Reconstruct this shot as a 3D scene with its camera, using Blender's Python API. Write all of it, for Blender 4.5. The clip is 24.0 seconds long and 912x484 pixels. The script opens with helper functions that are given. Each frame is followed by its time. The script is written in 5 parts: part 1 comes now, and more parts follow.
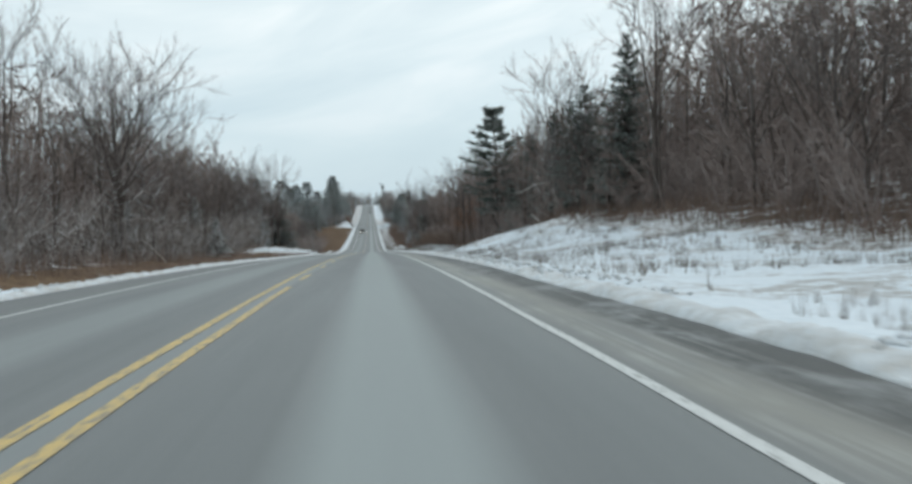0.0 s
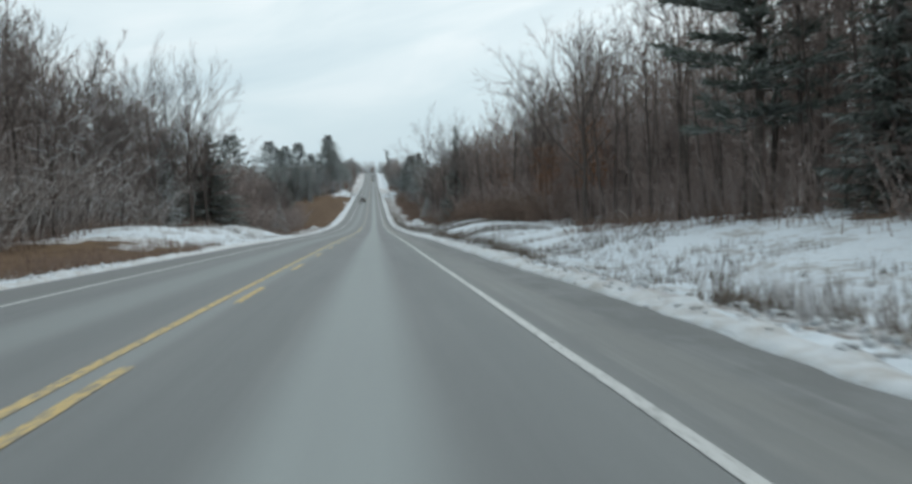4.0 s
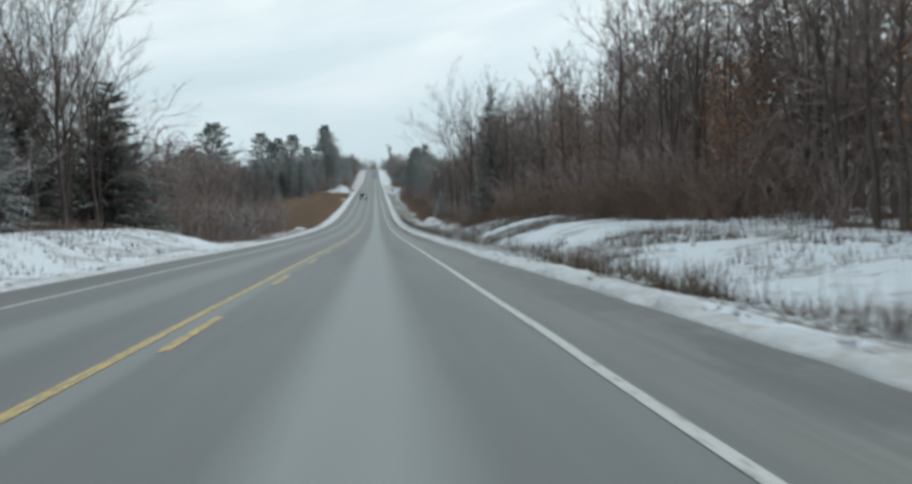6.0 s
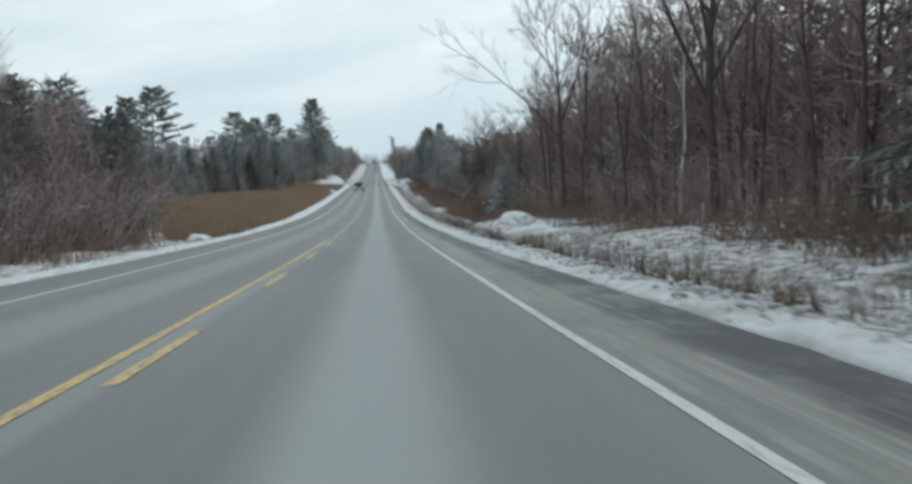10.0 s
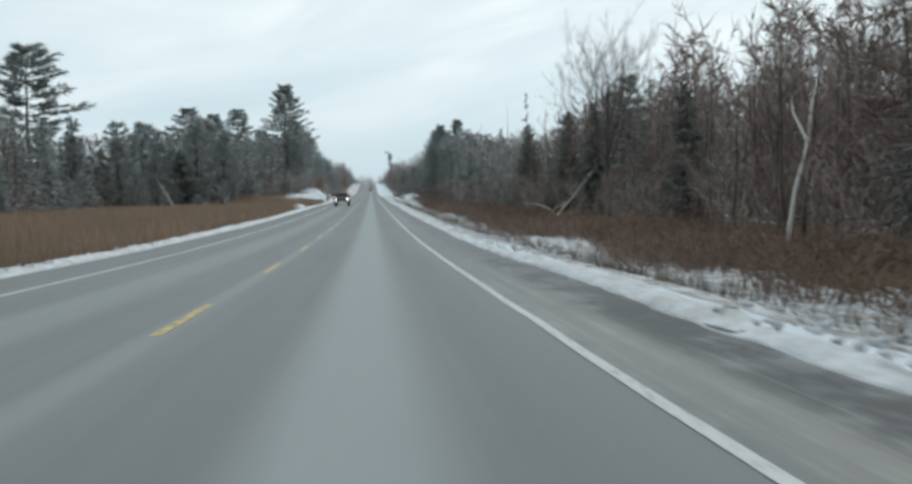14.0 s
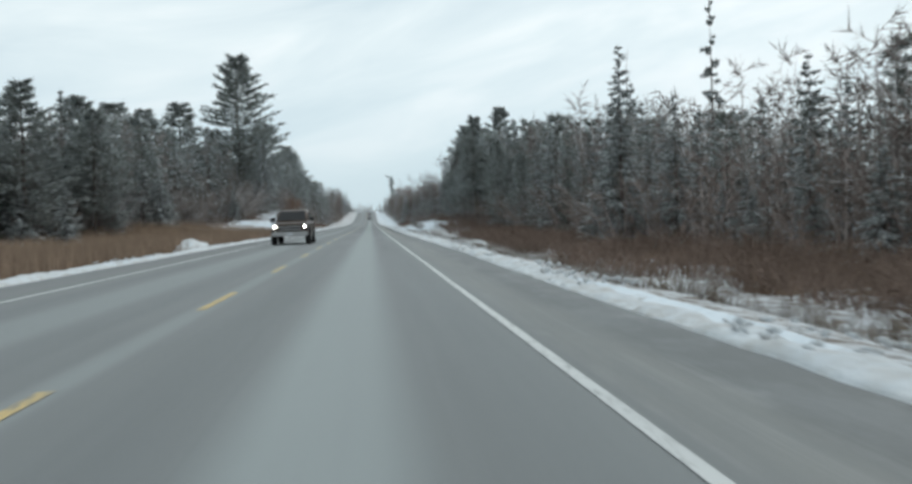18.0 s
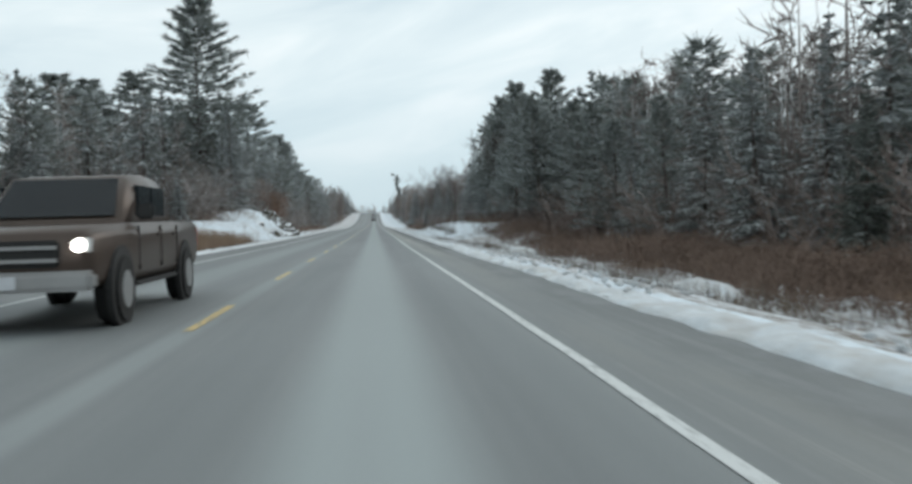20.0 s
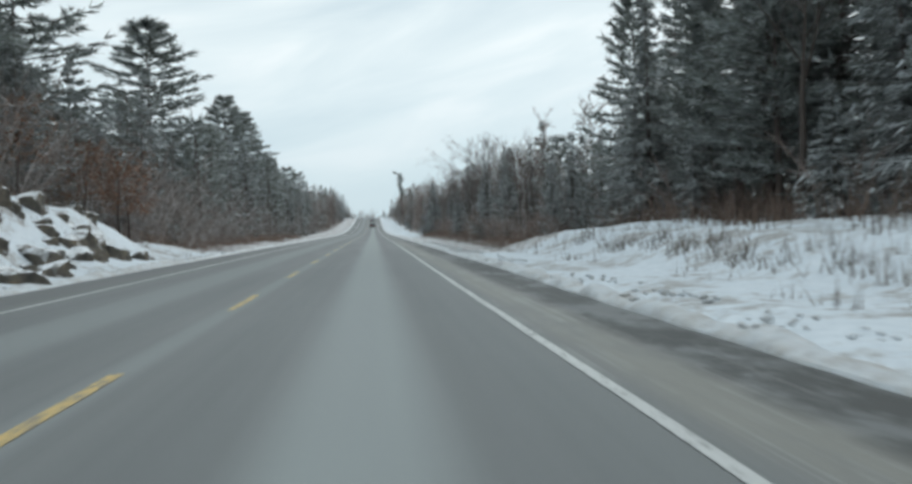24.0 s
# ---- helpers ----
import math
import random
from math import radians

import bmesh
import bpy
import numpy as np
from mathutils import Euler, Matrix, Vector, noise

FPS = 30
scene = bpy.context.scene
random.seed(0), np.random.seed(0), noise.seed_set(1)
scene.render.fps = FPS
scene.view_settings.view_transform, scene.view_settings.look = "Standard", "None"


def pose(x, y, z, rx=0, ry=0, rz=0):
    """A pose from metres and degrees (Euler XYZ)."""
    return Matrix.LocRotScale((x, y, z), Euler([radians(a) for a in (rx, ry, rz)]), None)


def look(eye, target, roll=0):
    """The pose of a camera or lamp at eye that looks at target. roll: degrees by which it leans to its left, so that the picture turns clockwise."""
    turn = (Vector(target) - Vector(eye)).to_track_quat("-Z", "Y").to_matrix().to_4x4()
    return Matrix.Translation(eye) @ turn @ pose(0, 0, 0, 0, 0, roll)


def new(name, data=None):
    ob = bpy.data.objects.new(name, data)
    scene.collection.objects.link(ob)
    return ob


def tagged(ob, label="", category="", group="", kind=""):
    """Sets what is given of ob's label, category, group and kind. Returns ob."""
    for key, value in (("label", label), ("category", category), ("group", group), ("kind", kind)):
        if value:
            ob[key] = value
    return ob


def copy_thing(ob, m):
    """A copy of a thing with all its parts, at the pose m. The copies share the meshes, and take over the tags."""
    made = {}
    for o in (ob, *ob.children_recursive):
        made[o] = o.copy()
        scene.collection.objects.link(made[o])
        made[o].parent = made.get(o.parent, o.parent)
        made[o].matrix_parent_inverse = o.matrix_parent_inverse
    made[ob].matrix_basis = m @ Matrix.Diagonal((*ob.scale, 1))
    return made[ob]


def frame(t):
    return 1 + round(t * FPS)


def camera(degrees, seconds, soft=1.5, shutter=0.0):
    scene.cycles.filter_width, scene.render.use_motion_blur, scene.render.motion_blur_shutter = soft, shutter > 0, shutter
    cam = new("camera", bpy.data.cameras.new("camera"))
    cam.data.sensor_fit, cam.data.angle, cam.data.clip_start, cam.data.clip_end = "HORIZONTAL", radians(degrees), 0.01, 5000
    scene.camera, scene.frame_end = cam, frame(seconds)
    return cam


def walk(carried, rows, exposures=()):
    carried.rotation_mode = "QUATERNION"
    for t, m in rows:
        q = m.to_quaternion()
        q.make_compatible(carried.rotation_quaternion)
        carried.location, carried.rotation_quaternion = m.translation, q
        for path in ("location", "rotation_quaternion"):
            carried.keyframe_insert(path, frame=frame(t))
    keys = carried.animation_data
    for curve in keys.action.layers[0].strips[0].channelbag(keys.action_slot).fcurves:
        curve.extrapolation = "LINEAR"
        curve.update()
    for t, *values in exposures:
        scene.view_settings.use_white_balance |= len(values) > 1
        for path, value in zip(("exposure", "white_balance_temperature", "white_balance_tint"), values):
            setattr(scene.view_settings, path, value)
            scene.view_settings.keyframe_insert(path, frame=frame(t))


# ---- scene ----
# ---------------------------------------------------------------- the road's long profile
# distance along the road in metres and the road's gradient there
SLOPES = [(-120, 0.0000), (-40, -0.0073), (0, -0.0280), (30, -0.0435), (60, -0.0527), (90, -0.0534), (120, -0.0541), (160, -0.0580), (200,
          -0.0517), (240, -0.0398), (280, -0.0245), (320, -0.0041), (360, 0.0055), (400, 0.0070), (440, 0.0026), (480, 0.0066), (520,
          0.0077), (560, 0.0064), (600, 0.0058), (640, 0.0073), (690, 0.0123), (740, 0.0206), (800, 0.0335), (860, 0.0474), (910, 0.0575),
          (930, 0.0200), (950, -0.0200), (1100, -0.0200), (1600, 0.0000)]
_ys = np.arange(-130.0, 3601.0, 1.0)
_sl = np.interp(_ys, [a for a, b in SLOPES], [b for a, b in SLOPES])
_zs = np.concatenate([[0.0], np.cumsum((_sl[1:] + _sl[:-1]) / 2)])
_zs -= np.interp(0.0, _ys, _zs)


def road_z(y):
    return float(np.interp(y, _ys, _zs))


def road_slope(y):
    return float(np.interp(y, _ys, _sl))


# ---------------------------------------------------------------- camera and drive
cam = camera(53.1, 24.0, soft=3.1, shutter=0.2)
EYE = 1.114
# seconds, metres along the road, metres right of the centre line, degrees right of the road, degrees below its gradient, lean to the right
DRIVE = [(0, -0.32, 1.90, 5.31, 1.17, 2.10), (0.5, 9.79, 1.96, 5.41, 1.12, 2.09), (1, 19.88, 2.01, 5.41, 1.08, 2.09), (1.5, 29.95, 2.06, 5.43, 1.06,
         2.07), (2, 40.04, 2.10, 5.47, 1.11, 2.05), (2.5, 50.17, 2.11, 5.51, 1.30, 2.02), (4.5, 90.69, 2.23, 4.85, 1.56, 1.94), (5, 100.87, 2.22,
         4.77, 1.63, 1.93), (5.5, 111.19, 2.20, 4.77, 1.52, 2.05), (6, 121.58, 2.17, 4.89, 1.51, 2.11), (6.5, 131.99, 2.15, 4.97, 1.37, 2.16), (7,
         142.49, 2.14, 4.92, 1.30, 2.19), (7.5, 153.01, 2.10, 4.81, 1.30, 2.22), (8, 163.47, 2.07, 4.68, 1.26, 2.30), (8.5, 173.80, 2.07, 4.68, 1.44,
         2.14), (9, 184.08, 2.07, 4.74, 1.53, 2.03), (9.5, 194.34, 2.08, 4.78, 1.63, 2.04), (10, 204.50, 2.09, 4.81, 1.74, 2.11), (10.5, 214.41, 2.09,
         4.82, 1.77, 2.12), (12.5, 253.56, 2.16, 4.98, 1.61, 1.93), (13, 263.34, 2.15, 5.08, 1.55, 1.87), (13.5, 273.15, 2.14, 5.14, 1.59, 1.77), (14,
         282.97, 2.14, 5.19, 1.77, 1.69), (14.5, 292.74, 2.19, 5.27, 1.91, 1.76), (15, 302.50, 2.26, 5.30, 1.94, 1.76), (15.5, 312.24, 2.30, 5.27,
         2.03, 1.85), (16, 321.96, 2.33, 5.22, 2.15, 1.98), (16.5, 331.63, 2.30, 5.18, 1.83, 2.04), (17, 341.27, 2.28, 5.23, 1.64, 2.02), (17.5,
         350.90, 2.29, 5.24, 1.45, 1.98), (18, 360.52, 2.31, 5.29, 1.46, 1.99), (18.5, 370.15, 2.29, 5.22, 1.49, 1.86), (20.5, 408.59, 2.00, 5.04,
         1.33, 1.68), (21, 418.17, 2.00, 4.98, 1.28, 1.63), (21.5, 427.70, 2.04, 5.04, 1.42, 1.79), (22, 437.29, 2.07, 4.99, 1.38, 1.99), (22.5,
         447.05, 2.09, 5.16, 1.56, 2.04), (23, 456.87, 2.10, 5.15, 1.53, 2.05), (23.5, 466.68, 2.10, 5.09, 1.18, 2.03), (24, 476.46, 2.12, 5.14, 0.96,
         1.98)]


def drive_pose(t, y, x, right, below, lean):
    tilt = math.atan(road_slope(y + 1.3)) - radians(below)
    eye = Vector((x, y, road_z(y) + EYE))
    yaw = radians(right)
    way = Vector((math.sin(yaw) * math.cos(tilt), math.cos(yaw) * math.cos(tilt), math.sin(tilt)))
    return look(eye, eye + way, -lean)


walk(cam, [(row[0], drive_pose(*row)) for row in DRIVE])

# ---------------------------------------------------------------- overcast daylight
world = bpy.data.worlds.new("overcast_sky")
scene.world = world
world.use_nodes = True
wt = world.node_tree
for n in list(wt.nodes):
    wt.nodes.remove(n)


def wnode(kind, **sets):
    n = wt.nodes.new(kind)
    for key, value in sets.items():
        n.inputs[key].default_value = value
    return n


w_out = wt.nodes.new("ShaderNodeOutputWorld")
w_bg = wt.nodes.new("ShaderNodeBackground")
w_sky = wt.nodes.new("ShaderNodeTexSky")
w_sky.sky_type, w_sky.sun_disc = "NISHITA", False
w_sky.sun_elevation, w_sky.sun_rotation = radians(32), radians(60)
w_dim = wt.nodes.new("ShaderNodeMix")
w_dim.data_type, w_dim.blend_type = "RGBA", "MULTIPLY"
w_dim.inputs[0].default_value = 1.0
w_dim.inputs[7].default_value = (0.09, 0.09, 0.09, 1)
w_co = wt.nodes.new("ShaderNodeTexCoord")
w_sep = wt.nodes.new("ShaderNodeSeparateXYZ")
wt.links.new(w_co.outputs["Generated"], w_sep.inputs[0])
# long soft banks of cloud that climb towards the right
w_map = wt.nodes.new("ShaderNodeMapping")
w_map.vector_type = "TEXTURE"
w_map.inputs["Rotation"].default_value = (0, radians(-11), 0)
w_map.inputs["Scale"].default_value = (0.26, 0.26, 0.07)
wt.links.new(w_co.outputs["Generated"], w_map.inputs[0])
w_n1 = wnode("ShaderNodeTexNoise", Scale=1.0, Detail=6.0, Roughness=0.52, Distortion=0.5)
wt.links.new(w_map.outputs[0], w_n1.inputs["Vector"])
w_ramp = wt.nodes.new("ShaderNodeValToRGB")
w_ramp.color_ramp.elements[0].position, w_ramp.color_ramp.elements[0].color = 0.30, (0.63, 0.745, 0.79, 1)
w_ramp.color_ramp.elements[1].position, w_ramp.color_ramp.elements[1].color = 0.68, (0.92, 0.975, 0.98, 1)
mid = w_ramp.color_ramp.elements.new(0.5)
mid.color = (0.755, 0.855, 0.88, 1)
wt.links.new(w_n1.outputs[0], w_ramp.inputs[0])
# a bluer rim low over the woods
w_rim = wt.nodes.new("ShaderNodeMapRange")
w_rim.inputs["From Min"].default_value, w_rim.inputs["From Max"].default_value = -0.02, 0.2
w_rim.inputs["To Min"].default_value, w_rim.inputs["To Max"].default_value = 1.0, 0.0
wt.links.new(w_sep.outputs[2], w_rim.inputs[0])
w_low = wt.nodes.new("ShaderNodeMix")
w_low.data_type = "RGBA"
w_low.inputs[7].default_value = (0.50, 0.64, 0.72, 1)
wt.links.new(w_rim.outputs[0], w_low.inputs[0])
wt.links.new(w_ramp.outputs[0], w_low.inputs[6])
w_mix = wt.nodes.new("ShaderNodeMix")
w_mix.data_type = "RGBA"
w_mix.inputs[0].default_value = 0.9
wt.links.new(w_sky.outputs[0], w_dim.inputs[6])
wt.links.new(w_dim.outputs[2], w_mix.inputs[6])
wt.links.new(w_low.outputs[2], w_mix.inputs[7])
wt.links.new(w_mix.outputs[2], w_bg.inputs["Color"])
w_bg.inputs["Strength"].default_value = 1.13
wt.links.new(w_bg.outputs[0], w_out.inputs[0])

sun = bpy.data.lights.new("sun", "SUN")
sun.energy, sun.angle, sun.color = 0.7, radians(40), (1.0, 0.96, 0.9)
new("sun", sun).matrix_world = look((0, 0, 60), (0 - 52 * math.sin(radians(60)), 0 - 52 * math.cos(radians(60)), 27))


# ---------------------------------------------------------------- materials
class Nodes:
    """Short hand for one material's nodes."""

    def __init__(self, name, rough=0.85, spec=0.3):
        self.mat = bpy.data.materials.new(name)
        self.mat.use_nodes = True
        self.nt = self.mat.node_tree
        self.bsdf = self.nt.nodes["Principled BSDF"]
        self.bsdf.inputs["Roughness"].default_value = rough
        self.bsdf.inputs["Specular IOR Level"].default_value = spec

    def node(self, kind, **props):
        return self.nt.nodes.new(kind)

    def link(self, a, b):
        self.nt.links.new(a, b)

    def coords(self, scale=(1, 1, 1), world_space=True):
        m = self.nt.nodes.new("ShaderNodeMapping")
        m.inputs["Scale"].default_value = scale
        if world_space:
            g = self.nt.nodes.new("ShaderNodeNewGeometry")
            self.link(g.outputs["Position"], m.inputs[0])
        else:
            g = self.nt.nodes.new("ShaderNodeTexCoord")
            self.link(g.outputs["Object"], m.inputs[0])
        return m.outputs[0]

    def noise(self, scale, detail=4.0, rough=0.55, vec=None, distort=0.0):
        n = self.nt.nodes.new("ShaderNodeTexNoise")
        n.inputs["Scale"].default_value, n.inputs["Detail"].default_value = scale, detail
        n.inputs["Roughness"].default_value, n.inputs["Distortion"].default_value = rough, distort
        self.link(vec if vec is not None else self.coords(), n.inputs["Vector"])
        return n.outputs[0]

    def ramp(self, fac, *stops):
        r = self.nt.nodes.new("ShaderNodeValToRGB")
        e = r.color_ramp.elements
        for i, (pos, col) in enumerate(stops):
            s = e[i] if i < 2 else e.new(pos)
            s.position, s.color = pos, (*col, 1) if not isinstance(col, (int, float)) else (col, col, col, 1)
        self.link(fac, r.inputs[0])
        return r.outputs[0]

    def mix(self, fac, a, b, mode="MIX"):
        m = self.nt.nodes.new("ShaderNodeMix")
        m.data_type, m.blend_type = "RGBA", mode
        for sock, v in ((m.inputs[0], fac), (m.inputs[6], a), (m.inputs[7], b)):
            if isinstance(v, (int, float)):
                sock.default_value = v
            elif isinstance(v, tuple):
                sock.default_value = (*v, 1)
            else:
                self.link(v, sock)
        return m.outputs[2]

    def math(self, op, a, b=0.0, c=0.0):
        m = self.nt.nodes.new("ShaderNodeMath")
        m.operation = op
        for i, v in enumerate((a, b, c)):
            if isinstance(v, (int, float)):
                m.inputs[i].default_value = v
            else:
                self.link(v, m.inputs[i])
        return m.outputs[0]

    def axis(self, i, normal=False):
        g = self.nt.nodes.new("ShaderNodeNewGeometry")
        s = self.nt.nodes.new("ShaderNodeSeparateXYZ")
        self.link(g.outputs["Normal" if normal else "Position"], s.inputs[0])
        return s.outputs[i]

    def random_piece(self):
        g = self.nt.nodes.new("ShaderNodeNewGeometry")
        return g.outputs["Random Per Island"]

    def random_object(self):
        g = self.nt.nodes.new("ShaderNodeObjectInfo")
        return g.outputs["Random"]

    def color(self, c):
        if isinstance(c, tuple):
            self.bsdf.inputs["Base Color"].default_value = (*c, 1)
        else:
            self.link(c, self.bsdf.inputs["Base Color"])

    def sheer(self, col, share):
        """Lets a share of the light through, as thin sprays do."""
        t, m = self.node("ShaderNodeBsdfTranslucent"), self.node("ShaderNodeMixShader")
        m.inputs[0].default_value = share
        self.link(col, t.inputs["Color"])
        self.link(self.bsdf.outputs[0], m.inputs[1])
        self.link(t.outputs[0], m.inputs[2])
        self.link(m.outputs[0], self.nt.nodes["Material Output"].inputs["Surface"])

    def bump(self, height, strength=0.4, distance=0.05):
        b = self.nt.nodes.new("ShaderNodeBump")
        b.inputs["Strength"].default_value, b.inputs["Distance"].default_value = strength, distance
        self.link(height, b.inputs["Height"])
        self.link(b.outputs[0], self.bsdf.inputs["Normal"])


def plain(name, c, rough=0.6, metal=0.0, spec=0.4, vary=0.12):
    """A single paint or plastic, a little uneven."""
    k = Nodes(name, rough, spec)
    k.bsdf.inputs["Metallic"].default_value = metal
    n = k.noise(3.0, 3.0, vec=k.coords(world_space=False))
    k.color(k.mix(n, tuple(v * (1 - vary) for v in c), tuple(min(1, v * (1 + vary)) for v in c)))
    return k.mat


def make_snow():
    k = Nodes("snow", 0.8, 0.25)
    big, fine = k.noise(0.35, 5.0, 0.6), k.noise(5.0, 5.0, 0.65)
    col = k.ramp(fine, (0.25, (0.58, 0.65, 0.71)), (0.7, (0.73, 0.79, 0.84)))
    poke = k.ramp(k.math("MULTIPLY", k.noise(2.4, 7.0, 0.78), big), (0.26, 0.0), (0.33, 1.0))
    col = k.mix(k.math("MULTIPLY", poke, 0.6), col, (0.23, 0.19, 0.15))
    k.color(col)
    k.bump(k.mix(0.5, fine, k.noise(1.2, 4.0)), 0.55, 0.12)
    return k.mat


def make_plowed():
    k = Nodes("plowed_snow", 0.8, 0.25)
    fine = k.noise(7.0, 6.0, 0.7)
    grit = k.ramp(k.noise(2.2, 6.0, 0.7), (0.42, 0.0), (0.7, 0.75))
    k.color(k.mix(grit, k.ramp(fine, (0.3, (0.60, 0.65, 0.69)), (0.7, (0.77, 0.81, 0.84))), (0.42, 0.39, 0.35)))
    k.bump(k.mix(0.5, fine, k.noise(22.0, 4.0, 0.7)), 0.9, 0.08)
    return k.mat


def make_weedy():
    """Thin snow with dead grass and dirt showing through."""
    k = Nodes("weedy_snow", 0.85, 0.2)
    white = k.ramp(k.noise(5.0, 5.0, 0.65), (0.25, (0.62, 0.66, 0.70)), (0.7, (0.80, 0.83, 0.86)))
    brown = k.ramp(k.noise(9.0, 5.0, 0.7), (0.3, (0.10, 0.075, 0.055)), (0.7, (0.27, 0.21, 0.155)))
    cover = k.ramp(k.noise(2.6, 8.0, 0.8, vec=k.coords((1.0, 0.7, 1.0))), (0.42, 1.0), (0.54, 0.0))
    k.color(k.mix(cover, white, brown))
    k.bump(k.noise(7.0, 6.0, 0.7), 0.8, 0.12)
    return k.mat


def make_litter():
    k = Nodes("leaf_litter", 0.9, 0.15)
    col = k.ramp(k.noise(2.5, 6.0, 0.7), (0.3, (0.045, 0.032, 0.025)), (0.7, (0.15, 0.105, 0.075)))
    patch = k.ramp(k.noise(0.5, 6.0, 0.7), (0.50, 0.0), (0.56, 1.0))
    k.color(k.mix(k.math("MULTIPLY", patch, 0.85), col, (0.74, 0.78, 0.82)))
    k.bump(k.noise(6.0, 5.0), 0.7, 0.1)
    return k.mat


def make_marsh():
    k = Nodes("marsh_ground", 0.9, 0.15)
    col = k.ramp(k.noise(1.4, 6.0, 0.7), (0.3, (0.085, 0.055, 0.035)), (0.7, (0.22, 0.15, 0.095)))
    k.color(col)
    k.bump(k.noise(5.0, 5.0), 0.8, 0.15)
    return k.mat


def make_asphalt():
    """Salted winter asphalt: pale between the wheel tracks, dark worn tracks, sanded and damp shoulders."""
    k = Nodes("asphalt", 0.62, 0.4)
    x = k.axis(0)
    grain = k.noise(55.0, 3.0, 0.7)
    along = k.noise(1.0, 5.0, 0.6, vec=k.coords((1.1, 0.06, 1.0)))
    blot = k.noise(0.22, 5.0, 0.6, vec=k.coords((1.0, 0.35, 1.0)))
    base = k.ramp(grain, (0.25, (0.136, 0.146, 0.149)), (0.75, (0.182, 0.194, 0.197)))
    base = k.mix(0.5, base, k.ramp(along, (0.3, (0.127, 0.139, 0.144)), (0.7, (0.192, 0.204, 0.206))))
    base = k.mix(0.25, base, k.ramp(blot, (0.3, (0.113, 0.124, 0.127)), (0.7, (0.206, 0.216, 0.216))))

    streak = k.noise(1.0, 4.0, 0.65, vec=k.coords((5.0, 0.035, 1.0)))
    base = k.mix(0.16, base, k.ramp(streak, (0.3, (0.102, 0.113, 0.116)), (0.7, (0.228, 0.240, 0.240))))

    def band(centre, half, soft):
        d = k.math("ABSOLUTE", k.math("SUBTRACT", x, centre))
        m = k.node("ShaderNodeMapRange")
        m.interpolation_type = "SMOOTHSTEP"
        m.inputs["From Min"].default_value, m.inputs["From Max"].default_value = half, half + soft
        m.inputs["To Min"].default_value, m.inputs["To Max"].default_value = 1.0, 0.0
        k.link(d, m.inputs[0])
        return m.outputs[0]

    salt = k.ramp(along, (0.2, 0.5), (0.8, 1.0))
    for c, half, soft, amount in ((1.98, 0.22, 0.5, 0.95), (-1.85, 0.2, 0.7, 0.45), (0.0, 0.05, 0.2, 0.5), (3.35, 0.1, 0.4, 0.15)):
        base = k.mix(k.math("MULTIPLY", k.math("MULTIPLY", band(c, half, soft), salt), amount), base, (0.295, 0.33, 0.332))
    for c in (0.9, 3.05, -0.95, -2.75):
        base = k.mix(k.math("MULTIPLY", band(c, 0.2, 0.35), 0.3), base, (0.125, 0.137, 0.142))
    # sand thrown on the shoulders
    sand = k.ramp(k.noise(0.7, 6.0, 0.7, vec=k.coords((1.6, 0.22, 1.0))), (0.36, 0.15), (0.56, 1.0))
    y = k.axis(1)

    def reach(y0, y1):
        r0 = k.math("MULTIPLY", k.math("SUBTRACT", y, y0), 0.05)
        r1 = k.math("MULTIPLY", k.math("SUBTRACT", y1, y), 0.05)
        return k.math("MINIMUM", k.math("MAXIMUM", k.math("MINIMUM", r0, r1), 0.35), 1.0)

    # the dirtiest stretches of shoulder
    dirty = k.math("MAXIMUM", k.math("MAXIMUM", reach(-40, 85), reach(148, 312)), reach(418, 560))
    sand = k.math("MULTIPLY", sand, dirty)
    base = k.mix(k.math("MULTIPLY", k.math("MULTIPLY", band(4.2, 0.15, 0.35), sand), 0.7), base, (0.262, 0.260, 0.232))
    wet = k.ramp(k.noise(0.9, 6.0, 0.75, vec=k.coords((1.0, 0.5, 1.0))), (0.41, 0.0), (0.52, 1.0))
    wet = k.math("MULTIPLY", wet, dirty)
    base = k.mix(k.math("MULTIPLY", k.math("MULTIPLY", band(4.95, 0.3, 0.4), wet), 0.85), base, (0.046, 0.050, 0.049))
    base = k.mix(k.math("MULTIPLY", band(-4.7, 0.6, 0.3), 0.4), base, (0.120, 0.124, 0.124))
    slush = k.ramp(k.noise(1.1, 6.0, 0.8, vec=k.coords((1.0, 0.6, 1.0))), (0.58, 0.0), (0.66, 1.0))
    base = k.mix(k.math("MULTIPLY", k.math("MULTIPLY", band(5.2, 0.5, 0.4), slush), 0.15), base, (0.480, 0.496, 0.504))
    # ruts of frozen slush on the dirty shoulders
    rut = k.ramp(k.noise(1.0, 5.0, 0.7, vec=k.coords((9.0, 0.05, 1.0))), (0.5, 0.0), (0.6, 1.0))
    torn = k.ramp(k.noise(1.3, 5.0, 0.7, vec=k.coords((1.0, 0.5, 1.0))), (0.4, 0.0), (0.6, 1.0))
    base = k.mix(k.math("MULTIPLY", k.math("MULTIPLY", band(4.3, 0.45, 0.3), dirty), k.math("MULTIPLY", k.math("MULTIPLY", rut, torn), 0.5)), base, (0.36, 0.37, 0.36))
    k.color(base)
